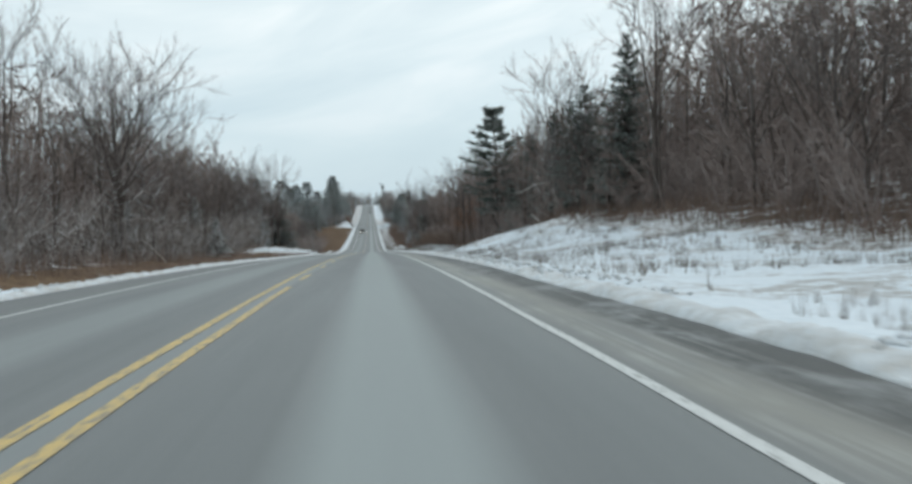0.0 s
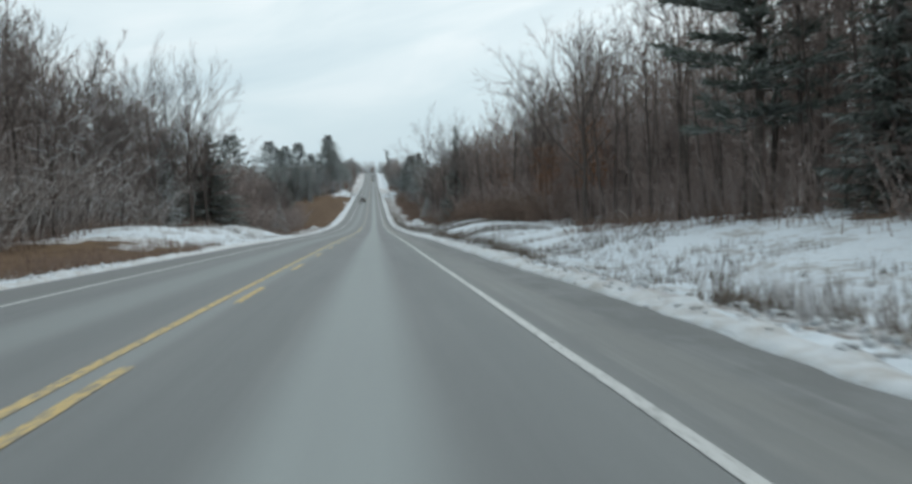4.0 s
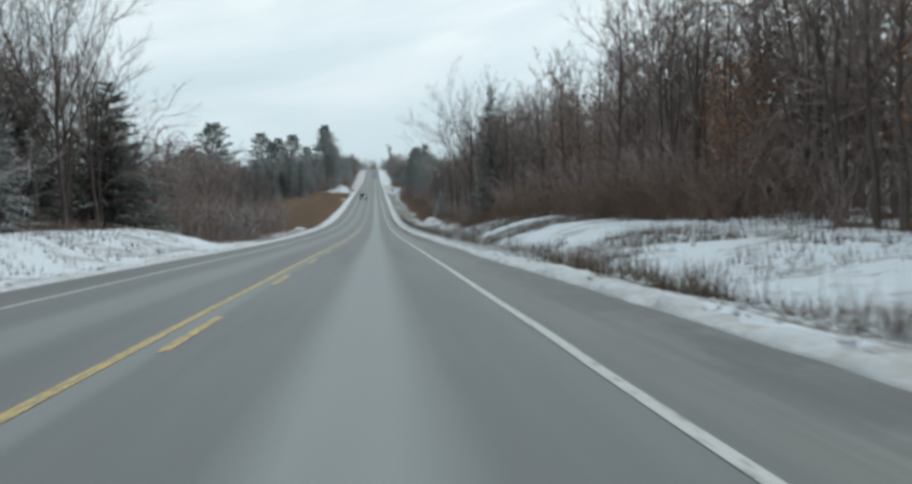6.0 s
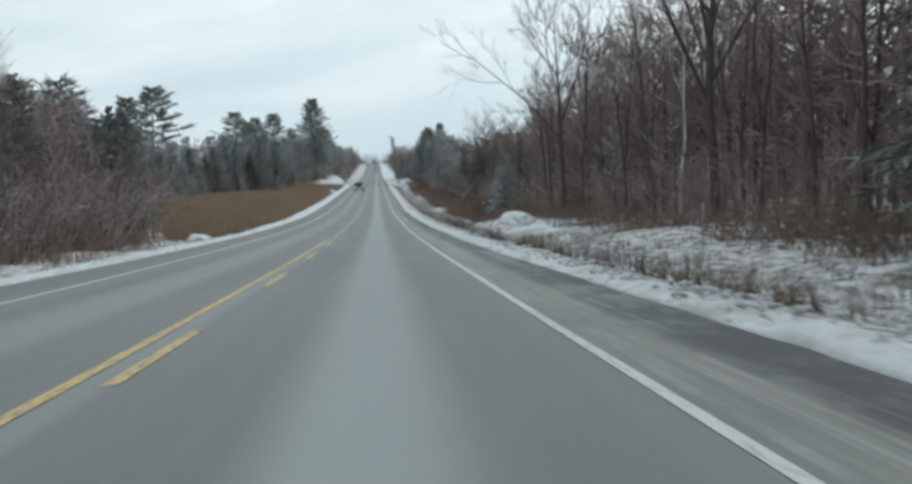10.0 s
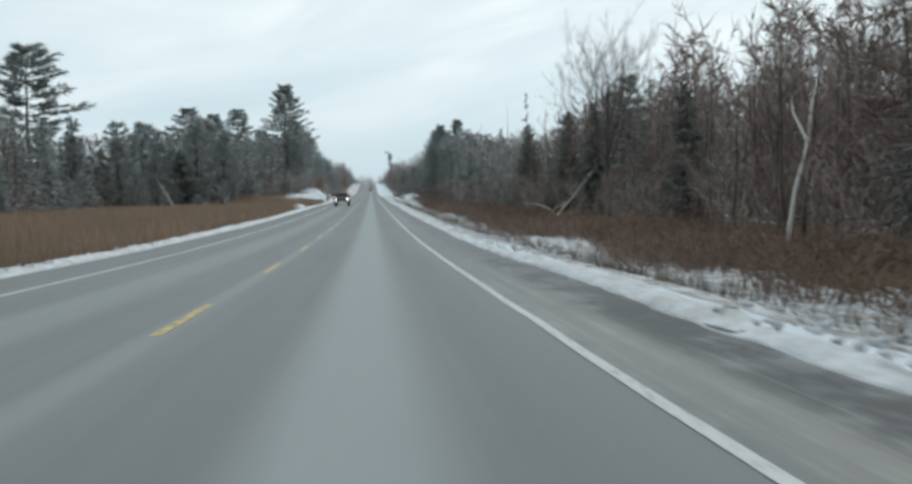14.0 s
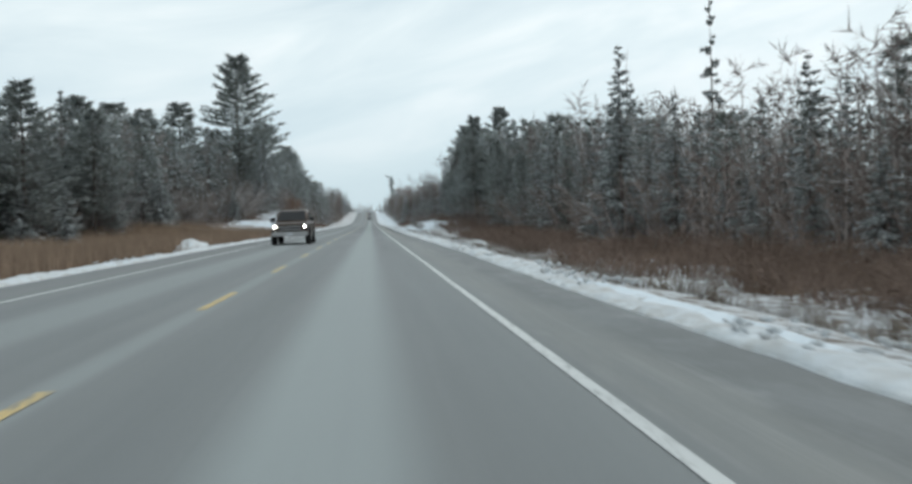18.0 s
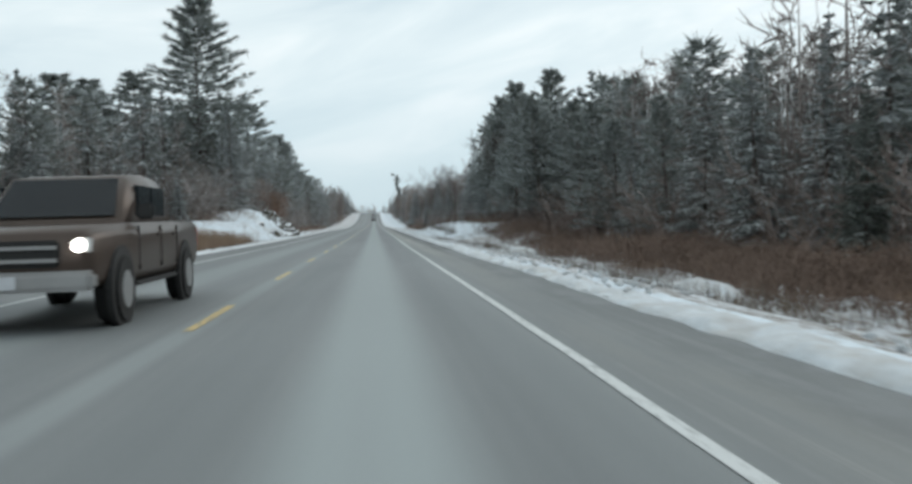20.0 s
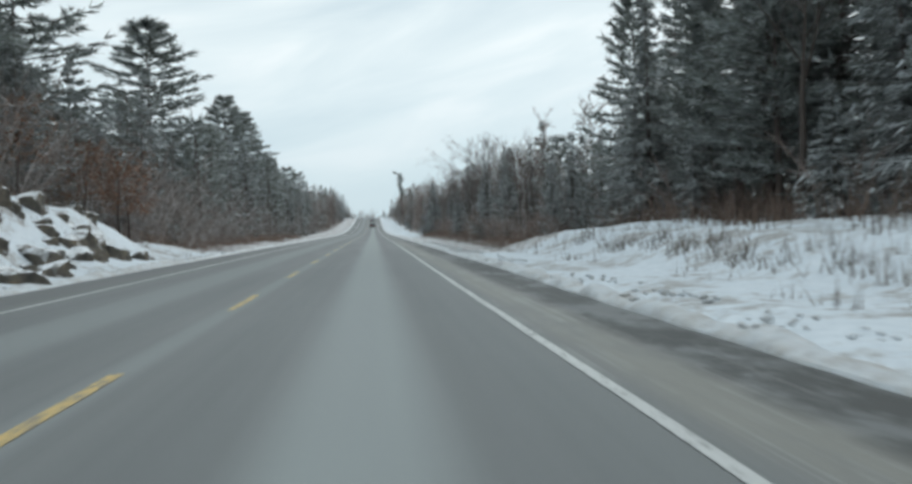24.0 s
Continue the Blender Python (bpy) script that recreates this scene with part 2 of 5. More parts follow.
    k.link(k.ramp(along, (0.2, 0.5), (0.8, 0.72)), k.bsdf.inputs["Roughness"])
    k.bump(grain, 0.25, 0.01)
    return k.mat


def make_paint(name, c, worn):
    k = Nodes(name, 0.6, 0.35)
    chip = k.ramp(k.noise(16.0, 6.0, 0.75, vec=k.coords((1.0, 0.35, 1.0))), (worn, 1.0), (worn + 0.14, 0.0))
    film = k.noise(0.6, 4.0, vec=k.coords((1.0, 0.2, 1.0)))
    col = k.mix(k.ramp(film, (0.3, 0.0), (0.75, 0.6)), c, tuple(0.55 * v + 0.14 for v in c))
    k.color(k.mix(chip, col, (0.17, 0.178, 0.178)))
    return k.mat


def make_bark(name, dark, light, frost, scale=6.0):
    """Bark or twigs, with a dusting of snow on whatever faces up."""
    k = Nodes(name, 0.9, 0.1)
    n = k.noise(scale, 4.0, 0.65, vec=k.coords((1, 1, 0.25)))
    col = k.mix(n, dark, light)
    col = k.mix(k.math("MULTIPLY", k.random_object(), 0.5), col, tuple(0.55 * v for v in light))
    up = k.math("MULTIPLY", k.ramp(k.axis(2, True), (0.35, 0.0), (0.75, 1.0)), k.ramp(k.noise(0.9, 4.0), (0.35, 0.0), (0.6, 1.0)))
    k.color(k.mix(k.math("MULTIPLY", up, frost), col, (0.74, 0.77, 0.80)))
    return k.mat


def make_needles(name, dark, light, frost):
    """Needle sprays; some of them rimed, and snow on those that face up."""
    k = Nodes(name, 0.75, 0.2)
    pick = k.random_piece()
    col = k.mix(pick, dark, light)
    col = k.mix(k.math("MULTIPLY", k.random_object(), 0.45), col, tuple(0.5 * (a + b) * 0.9 + 0.012 for a, b in zip(dark, light)))
    patch = k.ramp(k.noise(0.7, 5.0, 0.7), (0.32, 0.25), (0.58, 1.0))
    rime = k.math("MULTIPLY", k.ramp(k.math("FRACT", k.math("MULTIPLY", pick, 7.3)), (0.55, 0.0), (0.95, 1.0)), patch)
    up = k.math("MULTIPLY", k.ramp(k.axis(2, True), (0.3, 0.0), (0.8, 1.0)), patch)
    col = k.mix(k.math("MULTIPLY", rime, frost), col, (0.47, 0.50, 0.515))
    col = k.mix(k.math("MULTIPLY", up, frost), col, (0.72, 0.76, 0.79))
    k.color(col)
    k.sheer(col, 0.4)
    return k.mat


def make_snowcap():
    """Snow lying on boughs, thin enough in places for the green to show."""
    k = Nodes("snow_on_boughs", 0.8, 0.2)
    col = k.mix(k.random_piece(), (0.42, 0.445, 0.455), (0.76, 0.785, 0.80))
    col = k.mix(k.ramp(k.noise(2.2, 4.0, 0.7), (0.35, 0.5), (0.55, 0.0)), col, (0.20, 0.22, 0.21))
    k.color(col)
    k.sheer(col, 0.3)
    return k.mat


def make_stems(name, dark, light, frost=0.0):
    k = Nodes(name, 0.9, 0.1)
    col = k.mix(k.random_piece(), dark, light)
    col = k.mix(k.ramp(k.noise(0.25, 4.0), (0.35, 0.0), (0.65, 0.7)), col, tuple(0.6 * (a + b) / 2 for a, b in zip(dark, light)))
    if frost:
        col = k.mix(k.ramp(k.noise(0.7, 5.0, 0.7), (0.5, 0.0), (0.62, frost)), col, (0.72, 0.75, 0.78))
    k.color(col)
    return k.mat


def make_rock():
    k = Nodes("rock", 0.85, 0.25)
    col = k.ramp(k.noise(1.8, 6.0, 0.7), (0.3, (0.045, 0.045, 0.045)), (0.55, (0.13, 0.115, 0.095)), (0.75, (0.22, 0.17, 0.11)))
    up = k.math("MULTIPLY", k.ramp(k.axis(2, True), (0.35, 0.0), (0.6, 1.0)), k.ramp(k.noise(1.6, 5.0, 0.7), (0.34, 0.0), (0.48, 1.0)))
    k.color(k.mix(up, col, (0.8, 0.83, 0.86)))
    k.bump(k.noise(4.0, 6.0), 0.8, 0.08)
    return k.mat


SNOW, PLOWED, LITTER, MARSH, ASPHALT, WEEDY = make_snow(), make_plowed(), make_litter(), make_marsh(), make_asphalt(), make_weedy()
YELLOW, WHITE = make_paint("yellow_road_paint", (0.60, 0.43, 0.15), 0.39), make_paint("white_road_paint", (0.58, 0.60, 0.595), 0.33)
BARK = make_bark("grey_bark", (0.062, 0.052, 0.047), (0.14, 0.118, 0.107), 0.18)
DARKBARK = make_bark("dark_bark", (0.07, 0.058, 0.053), (0.15, 0.126, 0.114), 0.2)
TWIGS = make_bark("brown_twigs", (0.18, 0.138, 0.122), (0.33, 0.268, 0.244), 0.2, 1.5)
# darker twigs for the crowns: their backlit look against the sky is in the colour
BACKLIT_TWIGS = make_bark("backlit_grey_twigs", (0.105, 0.088, 0.083), (0.215, 0.182, 0.172), 0.15, 1.5)
FROSTED = make_bark("frosted_twigs", (0.175, 0.148, 0.138), (0.33, 0.292, 0.274), 0.5, 1.5)
BIRCH = make_bark("birch_bark", (0.46, 0.44, 0.42), (0.76, 0.74, 0.71), 0.4, 3.0)
PINE = make_needles("pine_needles", (0.145, 0.162, 0.15), (0.275, 0.3, 0.278), 0.95)
SPRUCE = make_needles("spruce_needles", (0.14, 0.153, 0.148), (0.265, 0.284, 0.272), 0.9)
EVERGREEN = make_needles("dark_needles", (0.072, 0.086, 0.074), (0.15, 0.172, 0.15), 0.3)
SNOWY = make_needles("snowy_needles", (0.14, 0.154, 0.148), (0.27, 0.287, 0.277), 0.95)
SNOWCAP = make_snowcap()
BRUSH = make_stems("red_brown_brush", (0.14, 0.10, 0.082), (0.30, 0.222, 0.182))
REEDS = make_stems("dry_reeds", (0.15, 0.107, 0.078), (0.345, 0.256, 0.192))
WEEDS = make_stems("winter_weeds", (0.07, 0.055, 0.045), (0.22, 0.18, 0.14), 0.7)
RUST = make_stems("rust_leaves", (0.16, 0.083, 0.048), (0.34, 0.175, 0.1))
ROCK = make_rock()


# ---------------------------------------------------------------- mesh tools
def tri_mesh(name, verts, tris, mats, index=None, smooth=False):
    """A mesh of triangles from arrays."""
    v = np.asarray(verts, dtype=np.float32).reshape(-1, 3)
    f = np.asarray(tris, dtype=np.int32).reshape(-1, 3)
    me = bpy.data.meshes.new(name)
    me.vertices.add(len(v))
    me.vertices.foreach_set("co", v.ravel())
    me.loops.add(f.size)
    me.loops.foreach_set("vertex_index", f.ravel())
    me.polygons.add(len(f))
    me.polygons.foreach_set("loop_start", np.arange(0, f.size, 3, dtype=np.int32))
    me.polygons.foreach_set("loop_total", np.full(len(f), 3, dtype=np.int32))
    for m in mats:
        me.materials.append(m)
    if index is not None:
        me.polygons.foreach_set("material_index", np.asarray(index, dtype=np.int32))
    if smooth:
        me.polygons.foreach_set("use_smooth", np.ones(len(f), dtype=bool))
    me.update(calc_edges=True)
    me.validate()
    return me


class Shape:
    """Collects tubes, spikes and blades as triangles."""

    def __init__(self):
        self.v, self.f, self.n = [], [], 0

    def add(self, v, f):
        self.v.append(np.asarray(v, dtype=np.float64).reshape(-1, 3))
        self.f.append(np.asarray(f, dtype=np.int64).reshape(-1, 3) + self.n)
        self.n += len(self.v[-1])

    def tube(self, pts, rad, sides=4, tip=True):
        pts = np.asarray(pts, dtype=float)
        k = len(pts)
        d = np.gradient(pts, axis=0)
        d /= np.linalg.norm(d, axis=1)[:, None] + 1e-9
        ref = np.array([1.0, 0.13, 0.0]) if abs(d[0][2]) > 0.7 else np.array([0.0, 0.1, 1.0])
        a = np.cross(d, ref)
        a /= np.linalg.norm(a, axis=1)[:, None] + 1e-9
        b = np.cross(d, a)
        ang = np.arange(sides) * 2 * math.pi / sides
        rings = k - 1 if tip else k
        v = [pts[i] + rad[i] * (np.outer(np.cos(ang), a[i]) + np.outer(np.sin(ang), b[i])) for i in range(rings)]
        f = []
        for i in range(rings - 1):
            for j in range(sides):
                p, q = i * sides + j, i * sides + (j + 1) % sides
                f += [(p, q, q + sides), (p, q + sides, p + sides)]
        if tip:
            v.append(pts[-1:])
            base = (rings - 1) * sides
            f += [(base + j, base + (j + 1) % sides, rings * sides) for j in range(sides)]
        self.add(np.vstack(v), f)

    def spike(self, p, q, r):
        """A thin three-sided spike from p to q."""
        p, q = np.asarray(p, float), np.asarray(q, float)
        d = q - p
        a = np.cross(d, (0.31, 0.17, 0.93) if abs(d[2]) < 0.9 * np.linalg.norm(d) else (1.0, 0.2, 0.0))
        a *= r / (np.linalg.norm(a) + 1e-9)
        b = np.cross(d, a)
        b *= r / (np.linalg.norm(b) + 1e-9)
        self.add([p + a, p - 0.5 * a + 0.87 * b, p - 0.5 * a - 0.87 * b, q], [(0, 1, 3), (1, 2, 3), (2, 0, 3)])

    def sliver(self, p, q, r, rng):
        """The finest twigs: one thin triangle from p to q."""
        p, q = np.asarray(p, float), np.asarray(q, float)
        a = np.cross(q - p, rng.normal(0, 1, 3))
        a *= r / (np.linalg.norm(a) + 1e-9)
        self.add([p + a, p - a, q], [(0, 1, 2)])

    def blade(self, p, d, side, width):
        """A flat needle spray: a kite from p along d."""
        p, d, side = np.asarray(p, float), np.asarray(d, float), np.asarray(side, float)
        m = p + 0.45 * d
        self.add([p, m + side * width, p + d, m - side * width], [(0, 1, 2), (0, 2, 3)])

    def spray(self, p, d, side, width):
        """A pointed fan of needles: one triangle from p along d."""
        p, d, side = np.asarray(p, float), np.asarray(d, float), np.asarray(side, float)
        self.add([p + side * width, p - side * width, p + d], [(0, 1, 2)])

    def arrays(self):
        if not self.v:
            return np.zeros((0, 3)), np.zeros((0, 3), dtype=int)
        return np.vstack(self.v), np.vstack(self.f)

    def mesh(self, name, mat, smooth=False):
        v, f = self.arrays()
        return tri_mesh(name, v, f, [mat], smooth=smooth)


def part(name, mesh_data, parent, label=""):
    ob = new(name, mesh_data)
    ob.parent = parent
    if label:
        ob["label"] = label
    return ob


def bm_part(name, bm, mat, parent, label="", smooth=False):
    me = bpy.data.meshes.new(name)
    bm.to_mesh(me)
    bm.free()
    me.materials.append(mat)
    if smooth:
        for p in me.polygons:
            p.use_smooth = True
    return part(name, me, parent, label)


def box(bm, x0, x1, y0, y1, z0, z1, bevel=0.0):
    r = bmesh.ops.create_cube(bm, size=1)
    for v in r["verts"]:
        v.co = ((x0 + x1) / 2 + v.co.x * (x1 - x0), (y0 + y1) / 2 + v.co.y * (y1 - y0), (z0 + z1) / 2 + v.co.z * (z1 - z0))
    if bevel:
        es = {e for v in r["verts"] for e in v.link_edges}
        bmesh.ops.bevel(bm, geom=list(es), offset=bevel, segments=2, affect="EDGES")


def hash_noise(x, y, scale):
    return noise.noise(Vector((x / scale, y / scale, 3.7)))

# ---------------------------------------------------------------- the lie of the land
OUT = [0, 1.1, 2.5, 4.5, 6.5, 8.5, 11.5, 14.5, 20.5, 35, 85]     # metres out from the pavement's edge
CROSS = {}


def cross(name, *rises):
    CROSS[name] = rises


cross("gentle", 0, .05, -.1, 0, .2, .4, .8, 1.2, 2, 3, 4)
cross("low", 0, .05, -.15, -.1, 0, .1, .4, .9, 1.8, 3, 4)
cross("bank", 0, .05, -.2, .1, .45, .75, 1.3, 2, 2.8, 3.3, 4)
cross("high_bank", 0, .05, -.2, .4, 1, 1.5, 2.2, 2.7, 3.2, 3.5, 4)
cross("ditch", 0, .05, -.65, -.65, -.3, 0, .4, .7, 1.1, 1.5, 2)
cross("lawn", 0, .05, -.4, .2, .7, .9, 1, 1.1, 1.3, 1.6, 2)
cross("level", 0, .05, -.45, -.1, .05, .1, .2, .3, .55, .7, 1)
cross("swale", 0, .05, -.6, -.9, -.9, -.7, -.5, -.3, -.1, 0, 0)
cross("mound", 0, .1, .1, .8, .95, .95, .9, .9, 1, 1.2, 1.5)
cross("wooded", 0, .05, -.2, -.3, -.2, 0, .3, .5, .8, 1, 1)
cross("knoll", 0, .1, .2, .9, 1.3, 1.3, 1.2, 1.2, 1.2, 1.2, 1)
cross("marsh", 0, .05, -.35, -.45, -.4, -.35, -.35, -.3, -.2, 0, 0)
cross("shelf", 0, .05, 0, 1.2, 1.8, 2, 2, 2, 2.2, 3, 4)
cross("outcrop", 0, .1, .4, 2.6, 3, 3.1, 3.2, 3.2, 3.3, 3.6, 4)
cross("slope", 0, .05, .05, .6, .9, 1.1, 1.5, 1.9, 2.4, 3, 4)
cross("rise", 0, .05, -.2, -.1, .1, .4, .9, 1.3, 2, 3, 4)
LAND_R = [(-60, "gentle"), (25, "low"), (50, "bank"), (74, "high_bank"), (86, "low"), (97, "ditch"), (126, "ditch"), (147, "level"), (172, "lawn"),
          (195, "lawn"), (212, "ditch"), (238, "level"), (264, "level"), (285, "swale"), (455, "swale"), (470, "level"), (485, "mound"),
          (513, "mound"), (535, "swale"), (640, "ditch"), (1000, "ditch")]
LAND_L = [(-60, "wooded"), (125, "wooded"), (145, "knoll"), (178, "knoll"), (196, "wooded"), (265, "marsh"), (440, "marsh"), (470, "rise"),
          (491, "shelf"), (501, "outcrop"), (511, "outcrop"), (527, "slope"), (548, "rise"), (1000, "rise")]


def _across(table, y, out):
    ys = [row[0] for row in table]
    y = min(max(y, ys[0]), ys[-1])
    i = min(max(int(np.searchsorted(ys, y)) - 1, 0), len(ys) - 2)
    f = (y - ys[i]) / (ys[i + 1] - ys[i])
    f = f * f * (3 - 2 * f)
    a = np.interp(out, OUT, CROSS[table[i][1]])
    b = np.interp(out, OUT, CROSS[table[i + 1][1]])
    return float(a * (1 - f) + b * f)


def land(x, y):
    """Height of the ground."""
    base = road_z(y)
    out = abs(x)
    if x > 0:
        edge, rise = 5.3, _across(LAND_R, y, out - 5.3)
    else:
        edge, rise = 5.7, _across(LAND_L, y, out - 5.7)
    if out < edge:
        return base - 0.14
    k = min(1.0, (out - edge) / 4.0)
    rough = 0.16 * hash_noise(x, y, 2.6) + 0.35 * hash_noise(x + 40, y, 9.0)
    if -14 < x and x < 0 and 492 < y < 526:
        craggy = min(1.0, (y - 492) / 6, (526 - y) / 6, (out - edge) / 2)
        rough += craggy * (0.45 * hash_noise(x, y, 1.6) + 0.5 * hash_noise(x, y + 9, 3.6))
    return base + rise + k * rough - 0.05 * (1 - k)


# where the woods begin, out from the centre line
EDGE_R = [(-60, 20), (60, 19.5), (95, 18.5), (130, 19), (165, 18), (200, 16), (240, 14.5), (290, 15), (303, 16), (311, 18.5), (375, 18.5), (396, 16.5), (420, 16.5), (462, 16.5), (478, 15),
          (505, 16), (530, 16.3), (560, 15), (640, 13.5), (1000, 13)]
EDGE_L = [(-60, 15), (100, 15.5), (125, 18), (165, 20), (190, 15.5), (215, 13), (265, 14), (280, 18), (300, 24), (340, 34), (380, 41),
          (420, 38), (445, 28), (470, 22), (488, 15), (510, 14.5), (560, 13.5), (1000, 12.5)]


def woods_edge(side, y):
    t = EDGE_R if side > 0 else EDGE_L
    return float(np.interp(y, [a for a, b in t], [b for a, b in t]))


def ground_kind(x, y):
    """0 snow, 1 leaf litter, 2 marsh, 3 thin snow over dead grass."""
    out, side = abs(x), 1 if x > 0 else -1
    j = 1.2 * hash_noise(x, y, 3.0)
    edge = woods_edge(side, y)
    if side > 0 and (98 < y + 3 * j < 160 or 214 < y + 3 * j < 264) and edge - 1 < out < edge + 16:
        return 0 if hash_noise(x, y, 4.0) > -0.05 else 1
    if out + j > edge + 2.5:
        return 1
    if side < 0 and 268 < y + 4 * j < 474 and out + j > 7.6:
        return 2
    if side > 0 and 272 < y + 4 * j < 462 and out + 1.6 * j > 12.8:
        return 2
    if out + j > edge - 1.0:
        return 1
    if side > 0:
        if out < (14.0 if 270 < y < 468 else 8.4) + j and 78 < y < 474 and out > 6.3:
            return 3
        if y < 92 and out + 2 * j > 15.2:
            return 3
        if 205 < y < 278 and hash_noise(x, y, 7.0) > -0.15:
            return 3
        if 512 < y < 640:
            return 3
    else:
        if y + 5 * j < 134 and out + 0.6 * j > 7.5:
            return 2
        if y < 138 and out > 6.9:
            return 3
        if 186 < y < 275 and out > 6.9:
            return 3
        if 474 <= y < 481:
            return 3
        if y > 535:
            return 3
    return 0


# one sheet of ground, fine near the road and coarse far off
gx = [-2500, -900, -400, -220, -140, -95, -70] + list(np.arange(-56, -20, 3.0)) + list(np.arange(-20, -5, 0.75)) + [-4, 0, 4] \
    + list(np.arange(5.25, 20, 0.75)) + list(np.arange(20.5, 57, 3.0)) + [70, 95, 140, 220, 400, 900, 2500]
gy = [-1500, -500, -200, -100] + list(np.arange(-60, 0, 4.0)) + list(np.arange(0, 560, 1.0)) + list(np.arange(560, 960, 4.0)) + [980, 1020, 1100, 1250, 1500, 2000, 3500]
gv = np.array([(x, y, land(x, y)) for y in gy for x in gx])
nx = len(gx)
gf, gi = [], []
for j in range(len(gy) - 1):
    for i in range(nx - 1):
        p = j * nx + i
        gf += [(p, p + 1, p + 1 + nx), (p, p + 1 + nx, p + nx)]
        kk = ground_kind((gx[i] + gx[i + 1]) / 2, (gy[j] + gy[j + 1]) / 2)
        gi += [kk, kk]
ground = new("ground", tri_mesh("ground", gv, gf, [SNOW, LITTER, MARSH, WEEDY], gi, smooth=True))
tagged(ground, "snow-covered verges, leaf litter and marshy ground beside the road", "ground", kind="structure")

# ---------------------------------------------------------------- the road and its markings
EDGE_LINE = [(-60, 3.7), (130, 3.7), (170, 3.74), (258, 3.71), (268, 3.77), (285, 3.75), (310, 3.7), (350, 3.72), (380, 3.66), (424, 3.55), (444, 3.57), (462, 3.68), (470, 3.69), (500, 3.66), (560, 3.7), (930, 3.7)]


def ribbon(name, x0, x1, dz, mat, y0, y1, step, wobble=0.0, seed=0.0, course=None):
    ys = np.append(np.arange(y0, y1, step), y1)
    v, f = [], []
    for y in ys:
        w = wobble * hash_noise(seed, y, 1.7)
        w += float(np.interp(y, [a for a, b in course], [b for a, b in course])) if course else 0.0
        z = road_z(y) + dz
        v += [(x0 + w, y, z), (x1 + w, y, z)]
    for i in range(len(ys) - 1):
        f += [(2 * i, 2 * i + 1, 2 * i + 3), (2 * i, 2 * i + 3, 2 * i + 2)]
    return tri_mesh(name, v, f, [mat])


ry = np.concatenate([np.arange(-120, 960, 2.0), [1000, 1050, 1100, 1200, 1400]])
rx = [-6.3, -5.9, -5.2, -4.4, -3.7, -2, 0, 2, 3.7, 4.4, 5.2, 5.7, 6.1]
rv = [(x, y, road_z(y) - (0.0 if abs(x) < 5.5 else 0.05 if abs(x) < 6 else 0.2)) for y in ry for x in rx]
rf = []
for j in range(len(ry) - 1):
    for i in range(len(rx) - 1):
        p = j * len(rx) + i
        rf += [(p, p + 1, p + 1 + len(rx)), (p, p + 1 + len(rx), p + len(rx))]
road = tagged(new("road", tri_mesh("road", rv, rf, [ASPHALT], smooth=True)),
              "straight two-lane asphalt road, grey with dried salt", "road", kind="structure")
part("edge_line", ribbon("edge_line", -0.05, 0.05, 0.006, WHITE, -60, 925, 2.0, 0.02, 1.0, EDGE_LINE), road, "worn white edge line")
part("edge_line", ribbon("edge_line", -3.755, -3.645, 0.006, WHITE, -60, 925, 2.0, 0.02, 9.0), road, "worn white edge line")
part("solid_centre_line", ribbon("solid_centre_line", -0.22, -0.10, 0.006, YELLOW, -60, 244, 2.0, 0.015, 4.0), road, "solid yellow no-passing line")
part("solid_centre_line", ribbon("solid_centre_line", 0.10, 0.22, 0.006, YELLOW, -60, 19, 2.0, 0.015, 5.0), road, "solid yellow no-passing line")
for k in range(2, 100):
    y0 = 4.0 + 9.0 * k
    x = 0.16 if y0 < 246 else 0.0
    part("centre_dash", ribbon("centre_dash", x - 0.06, x + 0.06, 0.006, YELLOW, y0, y0 + 3.1, 1.1, 0.02, k), road)


# ---------------------------------------------------------------- plowed snow along the pavement
def snow_ridge(side, edge0, y0, y1, step):
    """Lumpy windrow of snow on the pavement's edge."""
    offs = [-0.12, -0.02, 0.06, 0.17, 0.3, 0.44, 0.58, 0.78]
    high = [-0.14, 0.02, 0.06, 0.08, 0.09, 0.08, 0.05, -0.14]
    ys = np.arange(y0, y1 + step, step)
    v, f = [], []
    for y in ys:
        edge = edge0 + (float(np.interp(y, (150, 172, 300, 350, 395, 428, 450, 474, 500, 540), (0, 0, 0, 0.12, 0.05, -0.14, 0, 0.14, 0.14, 0))) if side > 0 else 0)
        shift = 0.14 * hash_noise(side * 7, y, 9.0) + 0.07 * hash_noise(side * 3, y, 0.8)
        wide = 0.85 + 0.35 * hash_noise(side * 11, y, 14.0)
        tall = 0.75 + 0.6 * hash_noise(side * 17, y, 9.0)
        for o, h in zip(offs, high):
            x = side * (edge + shift + o * wide)
            lump = 0.035 * hash_noise(x, y, 0.25) + 0.07 * hash_noise(x, y, 0.5) + 0.08 * hash_noise(x, y + 50, 1.3)
            base = road_z(y) if o < 0.7 else max(land(x, y), road_z(y) - 0.25)
            v.append((x, y, base + h * tall + (lump if o > 0 else 0)))
    m = len(offs)
    for j in range(len(ys) - 1):
        for i in range(m - 1):
            p = j * m + i
            q = [(p, p + 1, p + 1 + m), (p, p + 1 + m, p + m)]
            f += q if side > 0 else [(a, c, b) for a, b, c in q]
